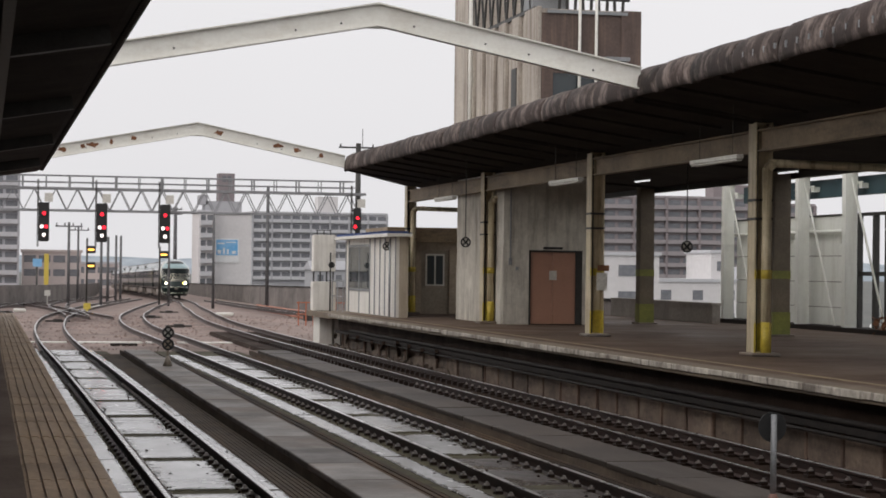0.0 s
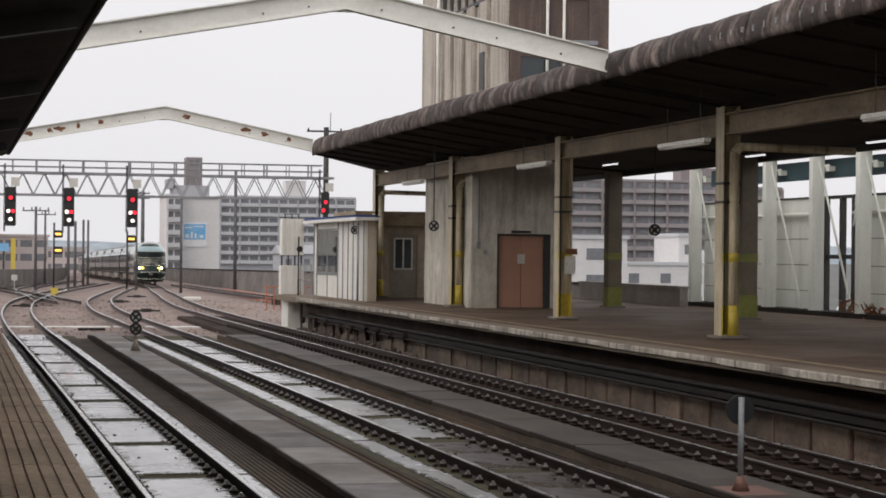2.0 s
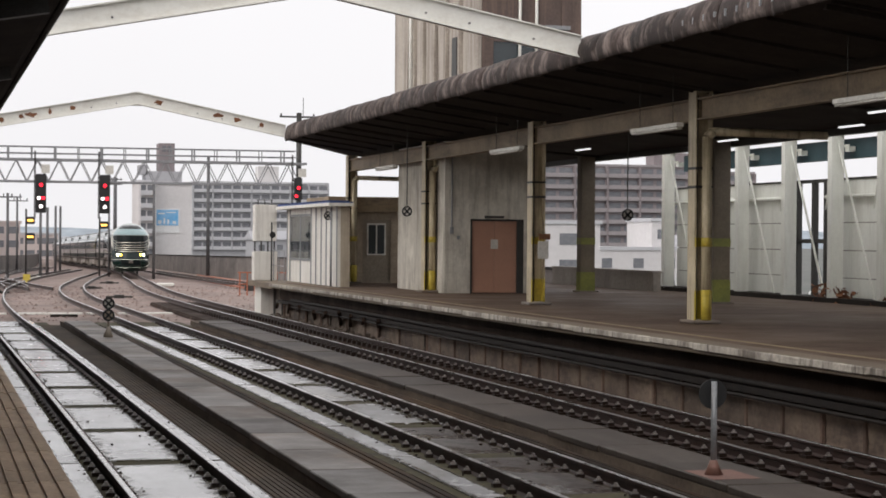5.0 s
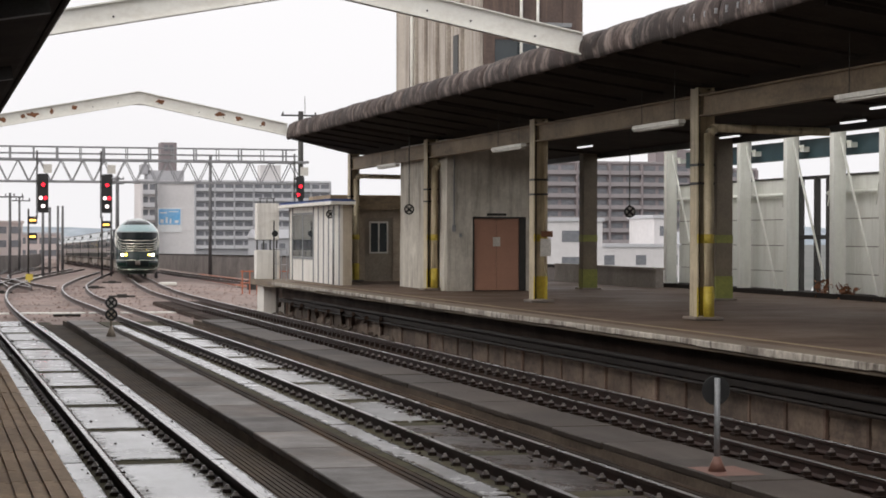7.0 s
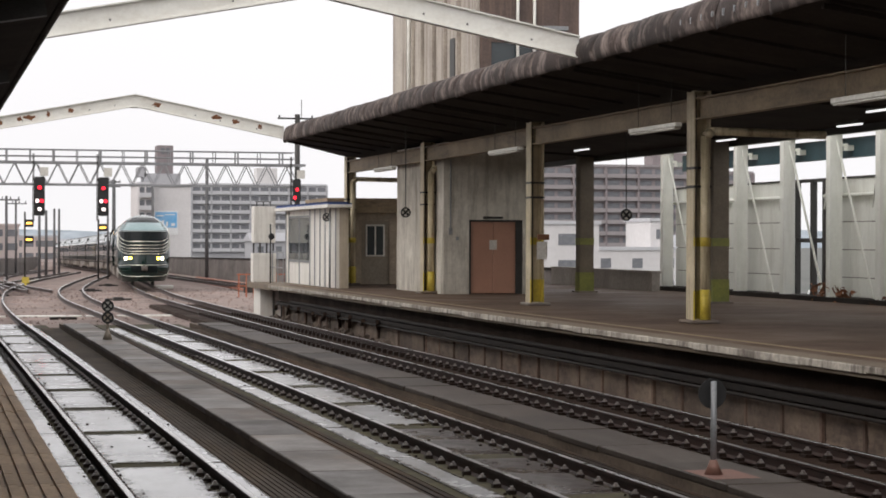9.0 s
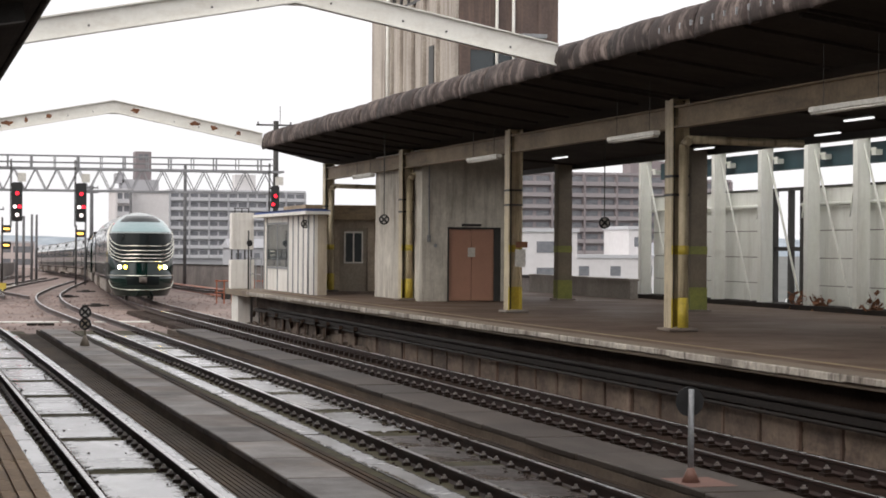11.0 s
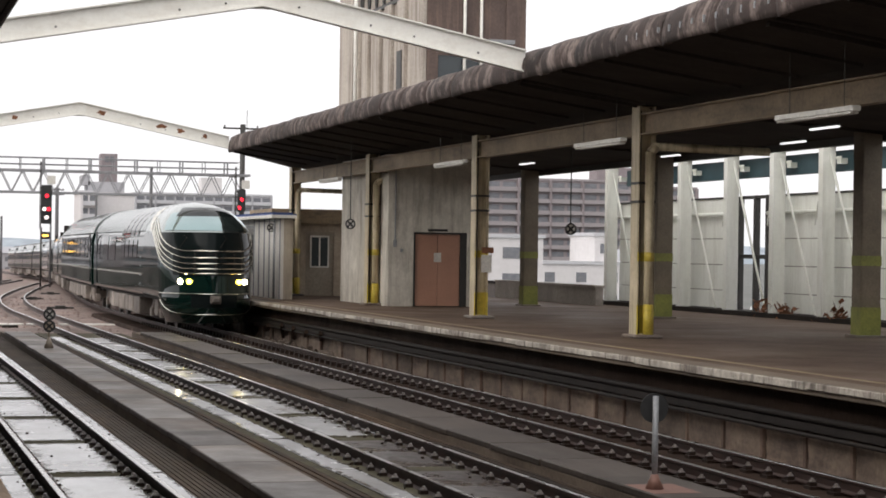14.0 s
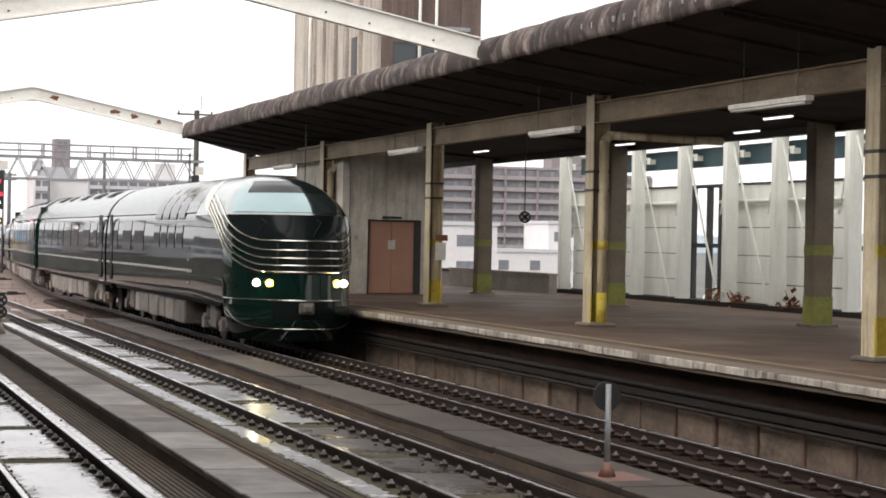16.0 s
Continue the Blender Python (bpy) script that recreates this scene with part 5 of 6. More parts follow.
for z in (0.55, 1.1):
    tube(bm, (12.3, 68.6, ZP + z), (12.3, 71.8, ZP + z), 0.018, 6)
part("rail", bm, GREYSTEEL, c)

# ---------------------------------------------------------------- tower over the far canopy
t = thing("lift_tower", "stained beige and brown lift tower rising above the canopy", "tower", pose(0, 0, 0))
TX0, TX1, TY0, TY1, TZT = 16.6, 19.92, 59.0, 70.0, 10.6
bm = bmesh.new()
box(bm, TX0 + 0.12, TX1, TY0 + 0.12, TY1, 5.25, TZT)
part("core", bm, TOWERWALL, t)
bm = bmesh.new()
box(bm, TX0 - 0.02, TX1, 68.1, TY1 + 0.05, 5.25, 13.6)
part("rear_shaft", bm, TOWERWALL, t, "taller beige rear shaft")
for k, (y0, w) in enumerate(((59.0, 1.5), (61.2, 0.9), (62.9, 0.8), (64.4, 0.85), (66.0, 0.75), (67.3, 0.6))):
    bm = bmesh.new()
    box(bm, TX0 - 0.02, TX0 + 0.13, y0, y0 + w, 5.25, TZT + (0.0 if k else 0.05))
    bmesh.ops.bevel(bm, geom=bm.edges[:], offset=0.02, segments=1, affect="EDGES")
    part("rib", bm, TOWERWALL, t)
bm = bmesh.new()
box(bm, TX0 - 0.05, TX0 - 0.021, 61.36, 61.96, 7.3, 8.95)
part("slot_window", bm, DARKSTEEL, t, "dark slot window")
bm = bmesh.new()
box(bm, TX0 + 0.135, 19.3, TY0, TY0 + 0.12, 8.6, TZT - 0.15)
part("brown_panel", bm, TOWERBROWN, t, "rusty brown upper panel")
bm = bmesh.new()
box(bm, TX0 + 0.135, 17.1, TY0, TY0 + 0.12, 5.25, 8.6)
part("brown_panel", bm, TOWERBROWN, t)
bm = bmesh.new()
box(bm, 17.12, 19.3, TY0 + 0.06, TY0 + 0.12, 6.0, 8.6)
part("glazing", bm, GLASS, t, "dull green glazing")
bm = bmesh.new()
box(bm, 19.3, TX1 + 0.03, TY0 - 0.05, TY0 + 0.4, 5.25, TZT)
part("pilaster", bm, TOWERBROWN, t, "rust-streaked corner pilaster")
for x in (17.94, 18.48):
    bm = bmesh.new()
    tube(bm, (x, TY0 - 0.06, 6.0), (x, TY0 - 0.06, 11.5), 0.05, 8)
    part("pipe", bm, WHITESTEEL, t, "pale vertical pipe")
bm = bmesh.new()
tube(bm, (TX0 - 0.08, 67.4, 5.3), (TX0 - 0.08, 67.4, 13.4), 0.07, 8)
part("pipe", bm, WHITESTEEL, t, "pale vertical pipe")
bm = bmesh.new()
bar(bm, (16.9, TY0 - 0.02, TZT - 0.1), (19.5, TY0 - 0.02, TZT - 0.1), 0.1, 0.1)
part("cap_rail", bm, GREYSTEEL, t)
bm = bmesh.new()
for k in range(8):
    y = 60.2 + k * 1.0
    bar(bm, (TX0 + 0.1, y, TZT), (TX0 + 0.1, y + 0.5, 12.6), 0.07, 0.07)
    bar(bm, (TX0 + 0.1, y + 1.0, TZT), (TX0 + 0.1, y + 0.5, 12.6), 0.07, 0.07)
bar(bm, (TX0 + 0.1, 59.6, TZT + 0.05), (TX0 + 0.1, 68.2, TZT + 0.05), 0.12, 0.12)
bar(bm, (TX0 + 0.1, 59.6, 12.6), (TX0 + 0.1, 68.2, 12.6), 0.12, 0.12)
for k in range(9):
    x = 17.4 + k * 0.26
    bar(bm, (x, 59.4, TZT), (x + 0.06 * (-1) ** k, 59.4, 12.2), 0.08, 0.08)
bar(bm, (17.2, 59.4, 11.1), (19.7, 59.4, 11.1), 0.1, 0.3)
part("roof_lattice", bm, DARKSTEEL, t, "dark steel lattice on top")
bm = bmesh.new()
box(bm, 16.7, 17.9, 60.0, 61.2, TZT, 11.4)
part("roof_tank", bm, GREYSTEEL, t, "grey tank")
bm = bmesh.new()
box(bm, 18.7, 19.5, TY0 - 0.35, TY0 + 0.05, 9.0, 9.12)
part("bracket", bm, GREYSTEEL, t)

# ---------------------------------------------------------------- screens on the platform's far side
t = thing("wind_screen", "white panelled wind screen along the platform's far side", "screen", kind="structure")
SC = 1.13
t.matrix_basis = Matrix.Translation((0, 0, 2.47 * (1 - SC))) @ Matrix.Scale(SC, 4)
SY = [51.5, 46.4, 43.6, 41.1, 38.7, 35.5, 33.0, 30.5, 28.0, 25.4]
for y in SY:
    bm = bmesh.new()
    box(bm, 19.86, 19.90, y - 0.10, y + 0.10, 1.0, 4.88)
    box(bm, 20.12, 20.16, y - 0.10, y + 0.10, 1.0, 4.88)
    box(bm, 19.90, 20.12, y - 0.02, y + 0.02, 1.0, 4.88)
    box(bm, 19.86, 20.16, y - 0.115, y - 0.10, 1.0, 4.88)
    part("post", bm, SCREENWHITE, t, "white steel post")
    bm = bmesh.new()
    bar(bm, (20.02, y - 0.1, 4.75), (20.25, y - 1.55, 1.05), 0.04, 0.04)
    bar(bm, (20.02, y + 0.1, 4.75), (20.25, y + 1.0, 3.2), 0.03, 0.03)
    part("brace", bm, SCREENWHITE, t, "thin white brace")
    bm = bmesh.new()
    box(bm, 20.18, 20.34, y - 0.32, y - 0.12, 4.50, 4.62)
    box(bm, 20.16, 20.18, y - 0.36, y - 0.12, 4.60, 4.66)
    part("bracket", bm, SCREENWHITE, t)
for a, b in ((51.9, 44.1), (42.3, 36.2), (34.0, 20.0)):
    n = max(2, round((a - b) / 1.22))
    for k in range(n):
        y1, y0 = a - (a - b) * k / n, a - (a - b) * (k + 1) / n
        for z0, z1 in ((1.0, 1.618), (1.640, 2.25), (2.272, 2.89), (2.912, 3.525)):
            bm = bmesh.new()
            box(bm, 20.44, 20.50, y0 + 0.003, y1 - 0.003, z0, z1)
            part("panel", bm, SCREENWHITE, t)
    # added sheet that keeps bright sky from showing through the panel joints
    bm = bmesh.new()
    box(bm, 20.503, 20.515, b + 0.01, a - 0.01, 1.0, 3.52)
    part("sky_block_sheet", bm, PARAPET, t, "grey sheet added behind the panels to block sky in the joints")
    bm = bmesh.new()
    box(bm, 20.38, 20.54, b, a, 3.53, 3.88)
    part("top_board", bm, SCREENWHITE, t)
    bm = bmesh.new()
    box(bm, 20.34, 20.58, b - 0.02, a + 0.02, 3.883, 3.925)
    part("top_cap", bm, DARKSTEEL, t, "dark cap along the panel tops")
    bm = bmesh.new()
    tube(bm, (20.30, b + 0.1, 3.50), (20.30, a - 0.1, 3.50), 0.045, 8)
    part("guard_pipe", bm, SCREENWHITE, t, "white pipe along the panels")
for y in (44.0, 42.45, 43.1, 36.1, 34.1):
    bm = bmesh.new()
    box(bm, 20.4, 20.52, y - 0.07, y + 0.07, 0.95, 3.9)
    part("dark_post", bm, DARKSTEEL, t, "dark window post")
for a, b in ((42.5, 44.0), (34.2, 36.0)):
    bm = bmesh.new()
    box(bm, 20.42, 20.5, a, b, 2.42, 2.52)
    box(bm, 20.42, 20.5, a, b, 3.85, 3.93)
    part("transom", bm, DARKSTEEL, t)
bm = bmesh.new()
box(bm, 20.35, 20.6, 15, 51.2, 4.36, 4.80)
part("teal_beam", bm, TEAL, t, "dark teal beam")
bm = bmesh.new()
box(bm, 20.0, 20.34, 15, 52.0, 4.885, 4.955)
part("white_ledge", bm, WHITESTEEL, t)
# kerb coloured near-black to paint in the shadow along its face
bm = bmesh.new()
box(bm, 19.78, 20.6, 15, 52.4, 1.0, 1.19)
part("kerb", bm, DARKCONC, t, "kerb, its shadow put in as near-black")
# rusty dry plants at the kerb
for y, n in ((41.6, 46), (40.6, 40), (38.3, 22), (37.9, 18)):
    c = thing("dry_plant", "reddish dried plant at the foot of the screen", "plant", pose(19.95 * 1.13, y * 1.13, 0.9), group="dried plants")
    rng = random.Random(int(y * 10))
    bm = bmesh.new()
    for k in range(n):
        p = Vector((rng.gauss(0, 0.10), rng.gauss(0, 0.28), abs(rng.gauss(0.15, 0.14))))
        a, b = [Vector((rng.gauss(0, 1), rng.gauss(0, 1), rng.gauss(0, 1))).normalized() * rng.uniform(0.08, 0.17) for _ in range(2)]
        bm.faces.new([bm.verts.new(q) for q in (p, p + a, p + a + b, p + b)])
        tube(bm, (p.x * 0.3, p.y * 0.5, 0), p, 0.005, 4)
    part("foliage", bm, RUST, c)

t = thing("platform_parapet", "stained concrete parapet behind the platform", "wall", kind="structure")
bm = bmesh.new()
box(bm, 21.6, 21.85, 56.8, 66.8, ZP - 0.2, 1.45)
part("wall", bm, PARAPET, t)
bm = bmesh.new()
box(bm, 21.56, 21.89, 56.78, 66.8, 1.45, 1.52)
part("coping", bm, PARAPET, t)

# ---------------------------------------------------------------- lamps, hanging markers, boards
def tube_lamp(x, y, z, lit, length=1.9):
    c = thing("fluorescent_lamp", ("lit" if lit else "unlit") + " fluorescent tube fitting under the canopy", "lamp", pose(x, y, z), group="tube lamps")
    bm = bmesh.new()
    w = 0.045 if lit else 0.07
    box(bm, -w, w, -length / 2, length / 2, 0.02, 0.10 if not lit else 0.07)
    bmesh.ops.bevel(bm, geom=bm.edges[:], offset=0.012, segments=1, affect="EDGES")
    part("body", bm, DARKSTEEL if lit else TUBEOFF, c)
    for s in ((-0.02, 0.02) if lit else (-0.045, 0.045)):
        bm = bmesh.new()
        tube(bm, (s, -length / 2 + 0.06, 0.0), (s, length / 2 - 0.06, 0.0), 0.018, 8)
        part("tube", bm, TUBE if lit else TUBEOFF, c)
    for y in (-length * 0.35, length * 0.35):
        bm = bmesh.new()
        tube(bm, (0, y, 0.09), (0, y, 1.04 if x < 14 else 0.22), 0.006, 5)
        part("hanger", bm, DARKSTEEL, c)


for y in (34.1, 43.7, 25.5, 55.9):
    tube_lamp(13.0, y, 4.46, False, 2.4)
for x, y in ((17.0, 33.0), (17.0, 41.5), (17.0, 50.0), (17.0, 26.0), (18.6, 30.5), (18.6, 44.0), (18.6, 37.5)):
    tube_lamp(x, y, 4.86, True, 1.2)


def marker(x, y, z, top, r=0.14):
    c = thing("stop_marker", "round black and white stop marker on a thin hanger", "sign", pose(x, y, z), group="stop markers")
    bm = bmesh.new()
    ring(bm, (0, 0), r * 0.74, r, -0.012, 0.012, 20)
    for a in (45, 135):
        dx, dzv = math.cos(radians(a)) * r * 0.8, math.sin(radians(a)) * r * 0.8
        bar(bm, (-dx, -0.004, -dzv), (dx, -0.004, dzv), 0.012, r * 0.34)
    part("rim", bm, SIGNBLACK, c)
    bm = bmesh.new()
    ring(bm, (0, 0), 0.0, r * 0.75, -0.001, 0.006, 20)
    part("plate", bm, TUBEOFF, c)
    bm = bmesh.new()
    tube(bm, (0, 0.01, r * 0.9), (0, 0.01, top - z), 0.014, 6)
    part("hanger", bm, DARKSTEEL, c)


marker(12.6, 51.7, 3.19, 5.56)
marker(12.6, 62.4, 3.17, 3.3)
marker(15.75, 43.1, 3.045, 5.2)
c = thing("notice_board", "small pale notice board strapped to a column", "notice board", pose(14.28, 44.93, 2.0))
bm = bmesh.new()
box(bm, -0.12, 0.14, -0.03, 0.0, 0.0, 0.42)
part("board", bm, TUBEOFF, c)
bm = bmesh.new()
box(bm, -0.10, 0.18, -0.045, 0.0, 0.46, 0.60)
part("dark_box", bm, RUST, c, "dark rusty box")

# ---------------------------------------------------------------- signs and posts between the tracks
c = thing("round_sign_post", "back of a round sign on a grey post with pink pad", "sign", pose(7.93, 19.06, 0.04))
bm = bmesh.new()
tube(bm, (0, 0, 0), (0, 0, 0.97), 0.032, 10)
part("post", bm, GREYSTEEL, c)
bm = bmesh.new()
ring(bm, (0, 0.84), 0.0, 0.155, 0.033, 0.045, 28)
part("disc", bm, SIGNBLACK, c, "dark round plate seen from behind")
bm = bmesh.new()
tube(bm, (0, 0, 0.0), (0, 0, 0.16), 0.10, 10, 0.035)
part("base", bm, PINKPAD, c, "rust-pink flared base")
bm = bmesh.new()
box(bm, -0.17, 0.36, -0.40, 0.40, 0.0, 0.008)
part("pad", bm, PINKPAD, c, "pink painted pad")
c = thing("marker_post", "two small round crossed discs on a short tan post", "sign", pose(4.3, 47.6, 0.06))
for z, m in ((0.80, TUBEOFF), (0.52, KIOSKWALL)):
    bm = bmesh.new()
    ring(bm, (0, z), 0.0, 0.12, -0.01, 0.0, 18)
    part("disc", bm, m, c)
    bm = bmesh.new()
    ring(bm, (0, z), 0.10, 0.145, -0.02, 0.01, 18)
    for a in (45, 135):
        dx, dzv = math.cos(radians(a)) * 0.12, math.sin(radians(a)) * 0.12
        bar(bm, (-dx, -0.02, z - dzv), (dx, -0.02, z + dzv), 0.014, 0.045)
    part("rim", bm, SIGNBLACK, c)
bm = bmesh.new()
tube(bm, (0, 0.02, 0.0), (0, 0.02, 0.8), 0.03, 8)
tube(bm, (0, 0.02, 0.0), (0, 0.02, 0.25), 0.12, 8, 0.03)
part("post", bm, KIOSKDOOR, c)
c = thing("point_marker", "small yellow point marker on the ballast", "sign", pose(5.75, 115, grade(115) - 0.34))
bm = bmesh.new()
tube(bm, (0, 0, 0), (0, 0, 0.45), 0.06, 8)
box(bm, -0.2, 0.2, -0.06, 0.06, 0.4, 0.75)
part("marker", bm, SIGNYELLOW, c)
for x, y, l in ((14.0, 118, 0.5), (2.2, 128, 0.4), (17.6, 112, 0.4), (8.0, 150, 0.5)):
    c = thing("equipment_cover", "small pale cover lying on the ballast", "track equipment", pose(x, y, grade(y) - 0.34))
    bm = bmesh.new()
    box(bm, -l, l, -0.3, 0.3, 0, 0.22)
    bmesh.ops.bevel(bm, geom=bm.edges[:], offset=0.05, segments=1, affect="EDGES")
    part("cover", bm, WHITESTEEL, c)
for x, y in ((9.0, 110), (3.5, 98), (8.6, 90), (5.2, 126), (11.6, 128)):
    c = thing("point_machine", "dark point machine rodding beside the rails", "track equipment", pose(x, y, grade(y) - 0.34))
    bm = bmesh.new()
    box(bm, -0.6, 0.6, -0.06, 0.06, 0.02, 0.10)
    box(bm, -0.22, 0.22, -0.16, 0.16, 0.0, 0.16)
    part("machine", bm, DARKSTEEL, c)

c = thing("roadside_sign", "white pointed sign board with dark unreadable characters", "sign", pose(56.7, 120, -7.5))
bm = bmesh.new()
v0 = [bm.verts.new((x, y, z)) for y in (0, 0.12) for x, z in ((-0.65, 3.9), (0.65, 3.9), (0.65, 5.4), (0.0, 6.7), (-0.65, 5.4))]
bm.faces.new(v0[:5])
bm.faces.new(v0[5:][::-1])
for i in range(5):
    j = (i + 1) % 5
    bm.faces.new((v0[i], v0[j], v0[j + 5], v0[i + 5]))
part("board", bm, SIGNWHITE, c)
for k in range(3):
    bm = bmesh.new()
    box(bm, -0.2, 0.2, -0.03, -0.002, 4.2 + k * 0.6, 4.6 + k * 0.6)
    part("lettering_bar", bm, SIGNBLACK, c)
bm = bmesh.new()
tube(bm, (0, 0.06, 0), (0, 0.06, 3.9), 0.12, 8)
part("post", bm, POLESTEEL, c)

# orange fence and buffer near the platform end
c = thing("orange_fence", "faded orange post fence beside a siding", "fence", pose(15.6, 94, grade(94) - 0.34))
for k in range(7):
    bm = bmesh.new()
    tube(bm, (-0.9 + k * 0.36, 0, 0), (-0.9 + k * 0.36, 0, 1.15), 0.035, 6)
    part("post", bm, ORANGE, c)
for z in (0.55, 1.1):
    bm = bmesh.new()
    tube(bm, (-1.0, 0, z), (1.4, 0, z), 0.03, 6)
    part("rail", bm, ORANGE, c)
c = thing("buffer_stop", "dark low buffer stop on the siding", "buffer stop", pose(17.0, 97.5, grade(97) - 0.34))
bm = bmesh.new()
box(bm, -1.5, 1.3, -0.15, 0.15, 0.15, 0.45)
box(bm, -0.25, 0.1, -0.1, 0.1, 0.45, 0.85)
box(bm, -0.7, -0.5, -0.1, 0.6, 0.0, 0.3)
box(bm, 0.5, 0.7, -0.1, 0.6, 0.0, 0.3)
part("stop", bm, DARKSTEEL, c)
for k in range(2):
    c = thing("red_pipe", "red painted pipe along the siding", "pipe", pose(0, 0, 0))
    bm = bmesh.new()
    for a, b in ((100, 120), (120, 140), (140, 165)):
        tube(bm, (16.6 + k * 2.4 + (a - 100) * 0.05, a, grade(a) - 0.2), (16.6 + k * 2.4 + (b - 100) * 0.05, b, grade(b) - 0.2), 0.06, 6)
    part("pipe", bm, ORANGE, c)

# ---------------------------------------------------------------- signal gantry
GY = 118.0
g = thing("signal_gantry", "grey steel lattice signal gantry with walkway over the tracks", "gantry", pose(0, GY, 0))
GX0, GX1 = -9.0, 22.4
for yy in (-0.5, 0.5):
    for z, w in ((5.62, 0.12), (6.90, 0.14)):
        bm = bmesh.new()
        bar(bm, (GX0, yy, z), (GX1, yy, z), w, w)
        part("chord", bm, GANTRYSTEEL, g)
k = 0
x = GX0
while x < GX1 - 0.9:
    for yy in (-0.5, 0.5):
        bm = bmesh.new()
        bar(bm, (x, yy, 5.62), (x + 0.62, yy, 6.90), 0.045, 0.055)
        bar(bm, (x + 0.62, yy, 6.90), (x + 1.24, yy, 5.62), 0.045, 0.055)
        part("lattice_bar", bm, GANTRYSTEEL, g)
    x += 1.24
    k += 1
for yy in (-0.55, 0.55):
    for z in (7.27, 7.66):
        bm = bmesh.new()
        tube(bm, (GX0, yy, z), (GX1 - 0.6, yy, z), 0.028, 6)
        part("handrail", bm, GANTRYSTEEL, g)
for k in range(23):
    x = GX0 + 0.3 + k * 1.35
    for yy in (-0.55, 0.55):
        bm = bmesh.new()
        tube(bm, (x, yy, 6.92), (x, yy, 7.66), 0.03 if k % 2 else 0.05, 6)
        part("rail_post", bm, GANTRYSTEEL, g)
for x in (GX0 + 0.2, 22.0):
    bm = bmesh.new()
    tube(bm, (x, 0, -0.6), (x, 0, 10.0 if x > 0 else 7.5), 0.16, 12)
    part("mast", bm, DARKSTEEL, g, "dark steel mast")
bm = bmesh.new()
bar(bm, (20.8, 0, 9.75), (22.95, 0, 9.75), 0.1, 0.1)
tube(bm, (22.25, 0, 9.7), (22.25, 0, 10.9), 0.02, 6)
for x in (20.9, 22.9):
    tube(bm, (x, 0, 9.75), (x, 0, 9.95), 0.05, 6)
part("cross_arm", bm, DARKSTEEL, g)


def signal(x, z0, z1, lamps, wide=0.30):
    s = thing("colour_light_signal", "black colour light signal showing red under the gantry", "signal", pose(x, GY - 0.75, 0), group="gantry signals")
    bm = bmesh.new()
    box(bm, -wide, wide, 0, 0.24, z0, z1)
    bmesh.ops.bevel(bm, geom=bm.edges[:], offset=0.04, segments=2, affect="EDGES")
    part("backboard", bm, SIGNBLACK, s)
    for zf, m, dx in lamps:
        z = z0 + (z1 - z0) * zf
        bm = bmesh.new()
        ring(bm, (dx, z), 0.0, 0.105, -0.02, -0.005, 14)
        lamp = part("lamp", bm, m, s)
        bm = bmesh.new()
        ring(bm, (dx, z), 0.12, 0.15, -0.2, 0.0, 12)
        part("hood", bm, SIGNBLACK, s, "black lamp hood")
    bm = bmesh.new()
    for xx in (-0.38, -0.32):
        tube(bm, (xx, 0.1, z0 - 0.3), (xx, 0.1, 7.4), 0.025, 6)
    box(bm, -0.35, 0.0, 0.1, 0.2, z1 - 0.2, z1 - 0.1)
    part("ladder", bm, DARKSTEEL, s)
    bm = bmesh.new()
    box(bm, 0.02, 0.5, 0.12, 0.2, z1 + 0.05, z1 + 0.55)
    part("route_plate", bm, TUBEOFF, s, "pale plate above the signal")


three = [(0.72, SIGRED, 0.0), (0.38, SIGRED, 0.12), (0.38, SIGWHITE, -0.13), (0.17, SIGWHITE, 0.0)]
for x in (3.33, 6.66, 10.34):
    signal(x, 3.78, 6.05, three)
signal(21.85, 4.7, 6.05, [(0.55, SIGRED, 0.0), (0.18, SIGRED, -0.14)], 0.24)


def amber(x, y, z, n, top):
    s = thing("repeater_signal", "small black repeater signal with amber bars lit", "signal", pose(x, y, grade(y) - 0.34), group="repeater signals")
    bm = bmesh.new()
    tube(bm, (-0.3, 0.1, 0), (-0.3, 0.1, top), 0.07, 8)
    part("post", bm, DARKSTEEL, s)
    for k in range(n):
        zz = z - k * 1.22
        bm = bmesh.new()
        box(bm, -0.34, 0.34, -0.02, 0.2, zz - 0.28, zz + 0.28)
        bmesh.ops.bevel(bm, geom=bm.edges[:], offset=0.05, segments=2, affect="EDGES")
        part("backboard", bm, SIGNBLACK, s)
        bm = bmesh.new()
        box(bm, -0.22, 0.22, -0.05, -0.02, zz - 0.07, zz + 0.07)
        bmesh.ops.bevel(bm, geom=bm.edges[:], offset=0.02, segments=1, affect="EDGES")
        part("amber_lamp", bm, SIGAMBER, s, "lit amber bar")


amber(7.75, 150, 4.35, 2, 5.2)
amber(12.9, 147, 4.0, 1, 4.6)

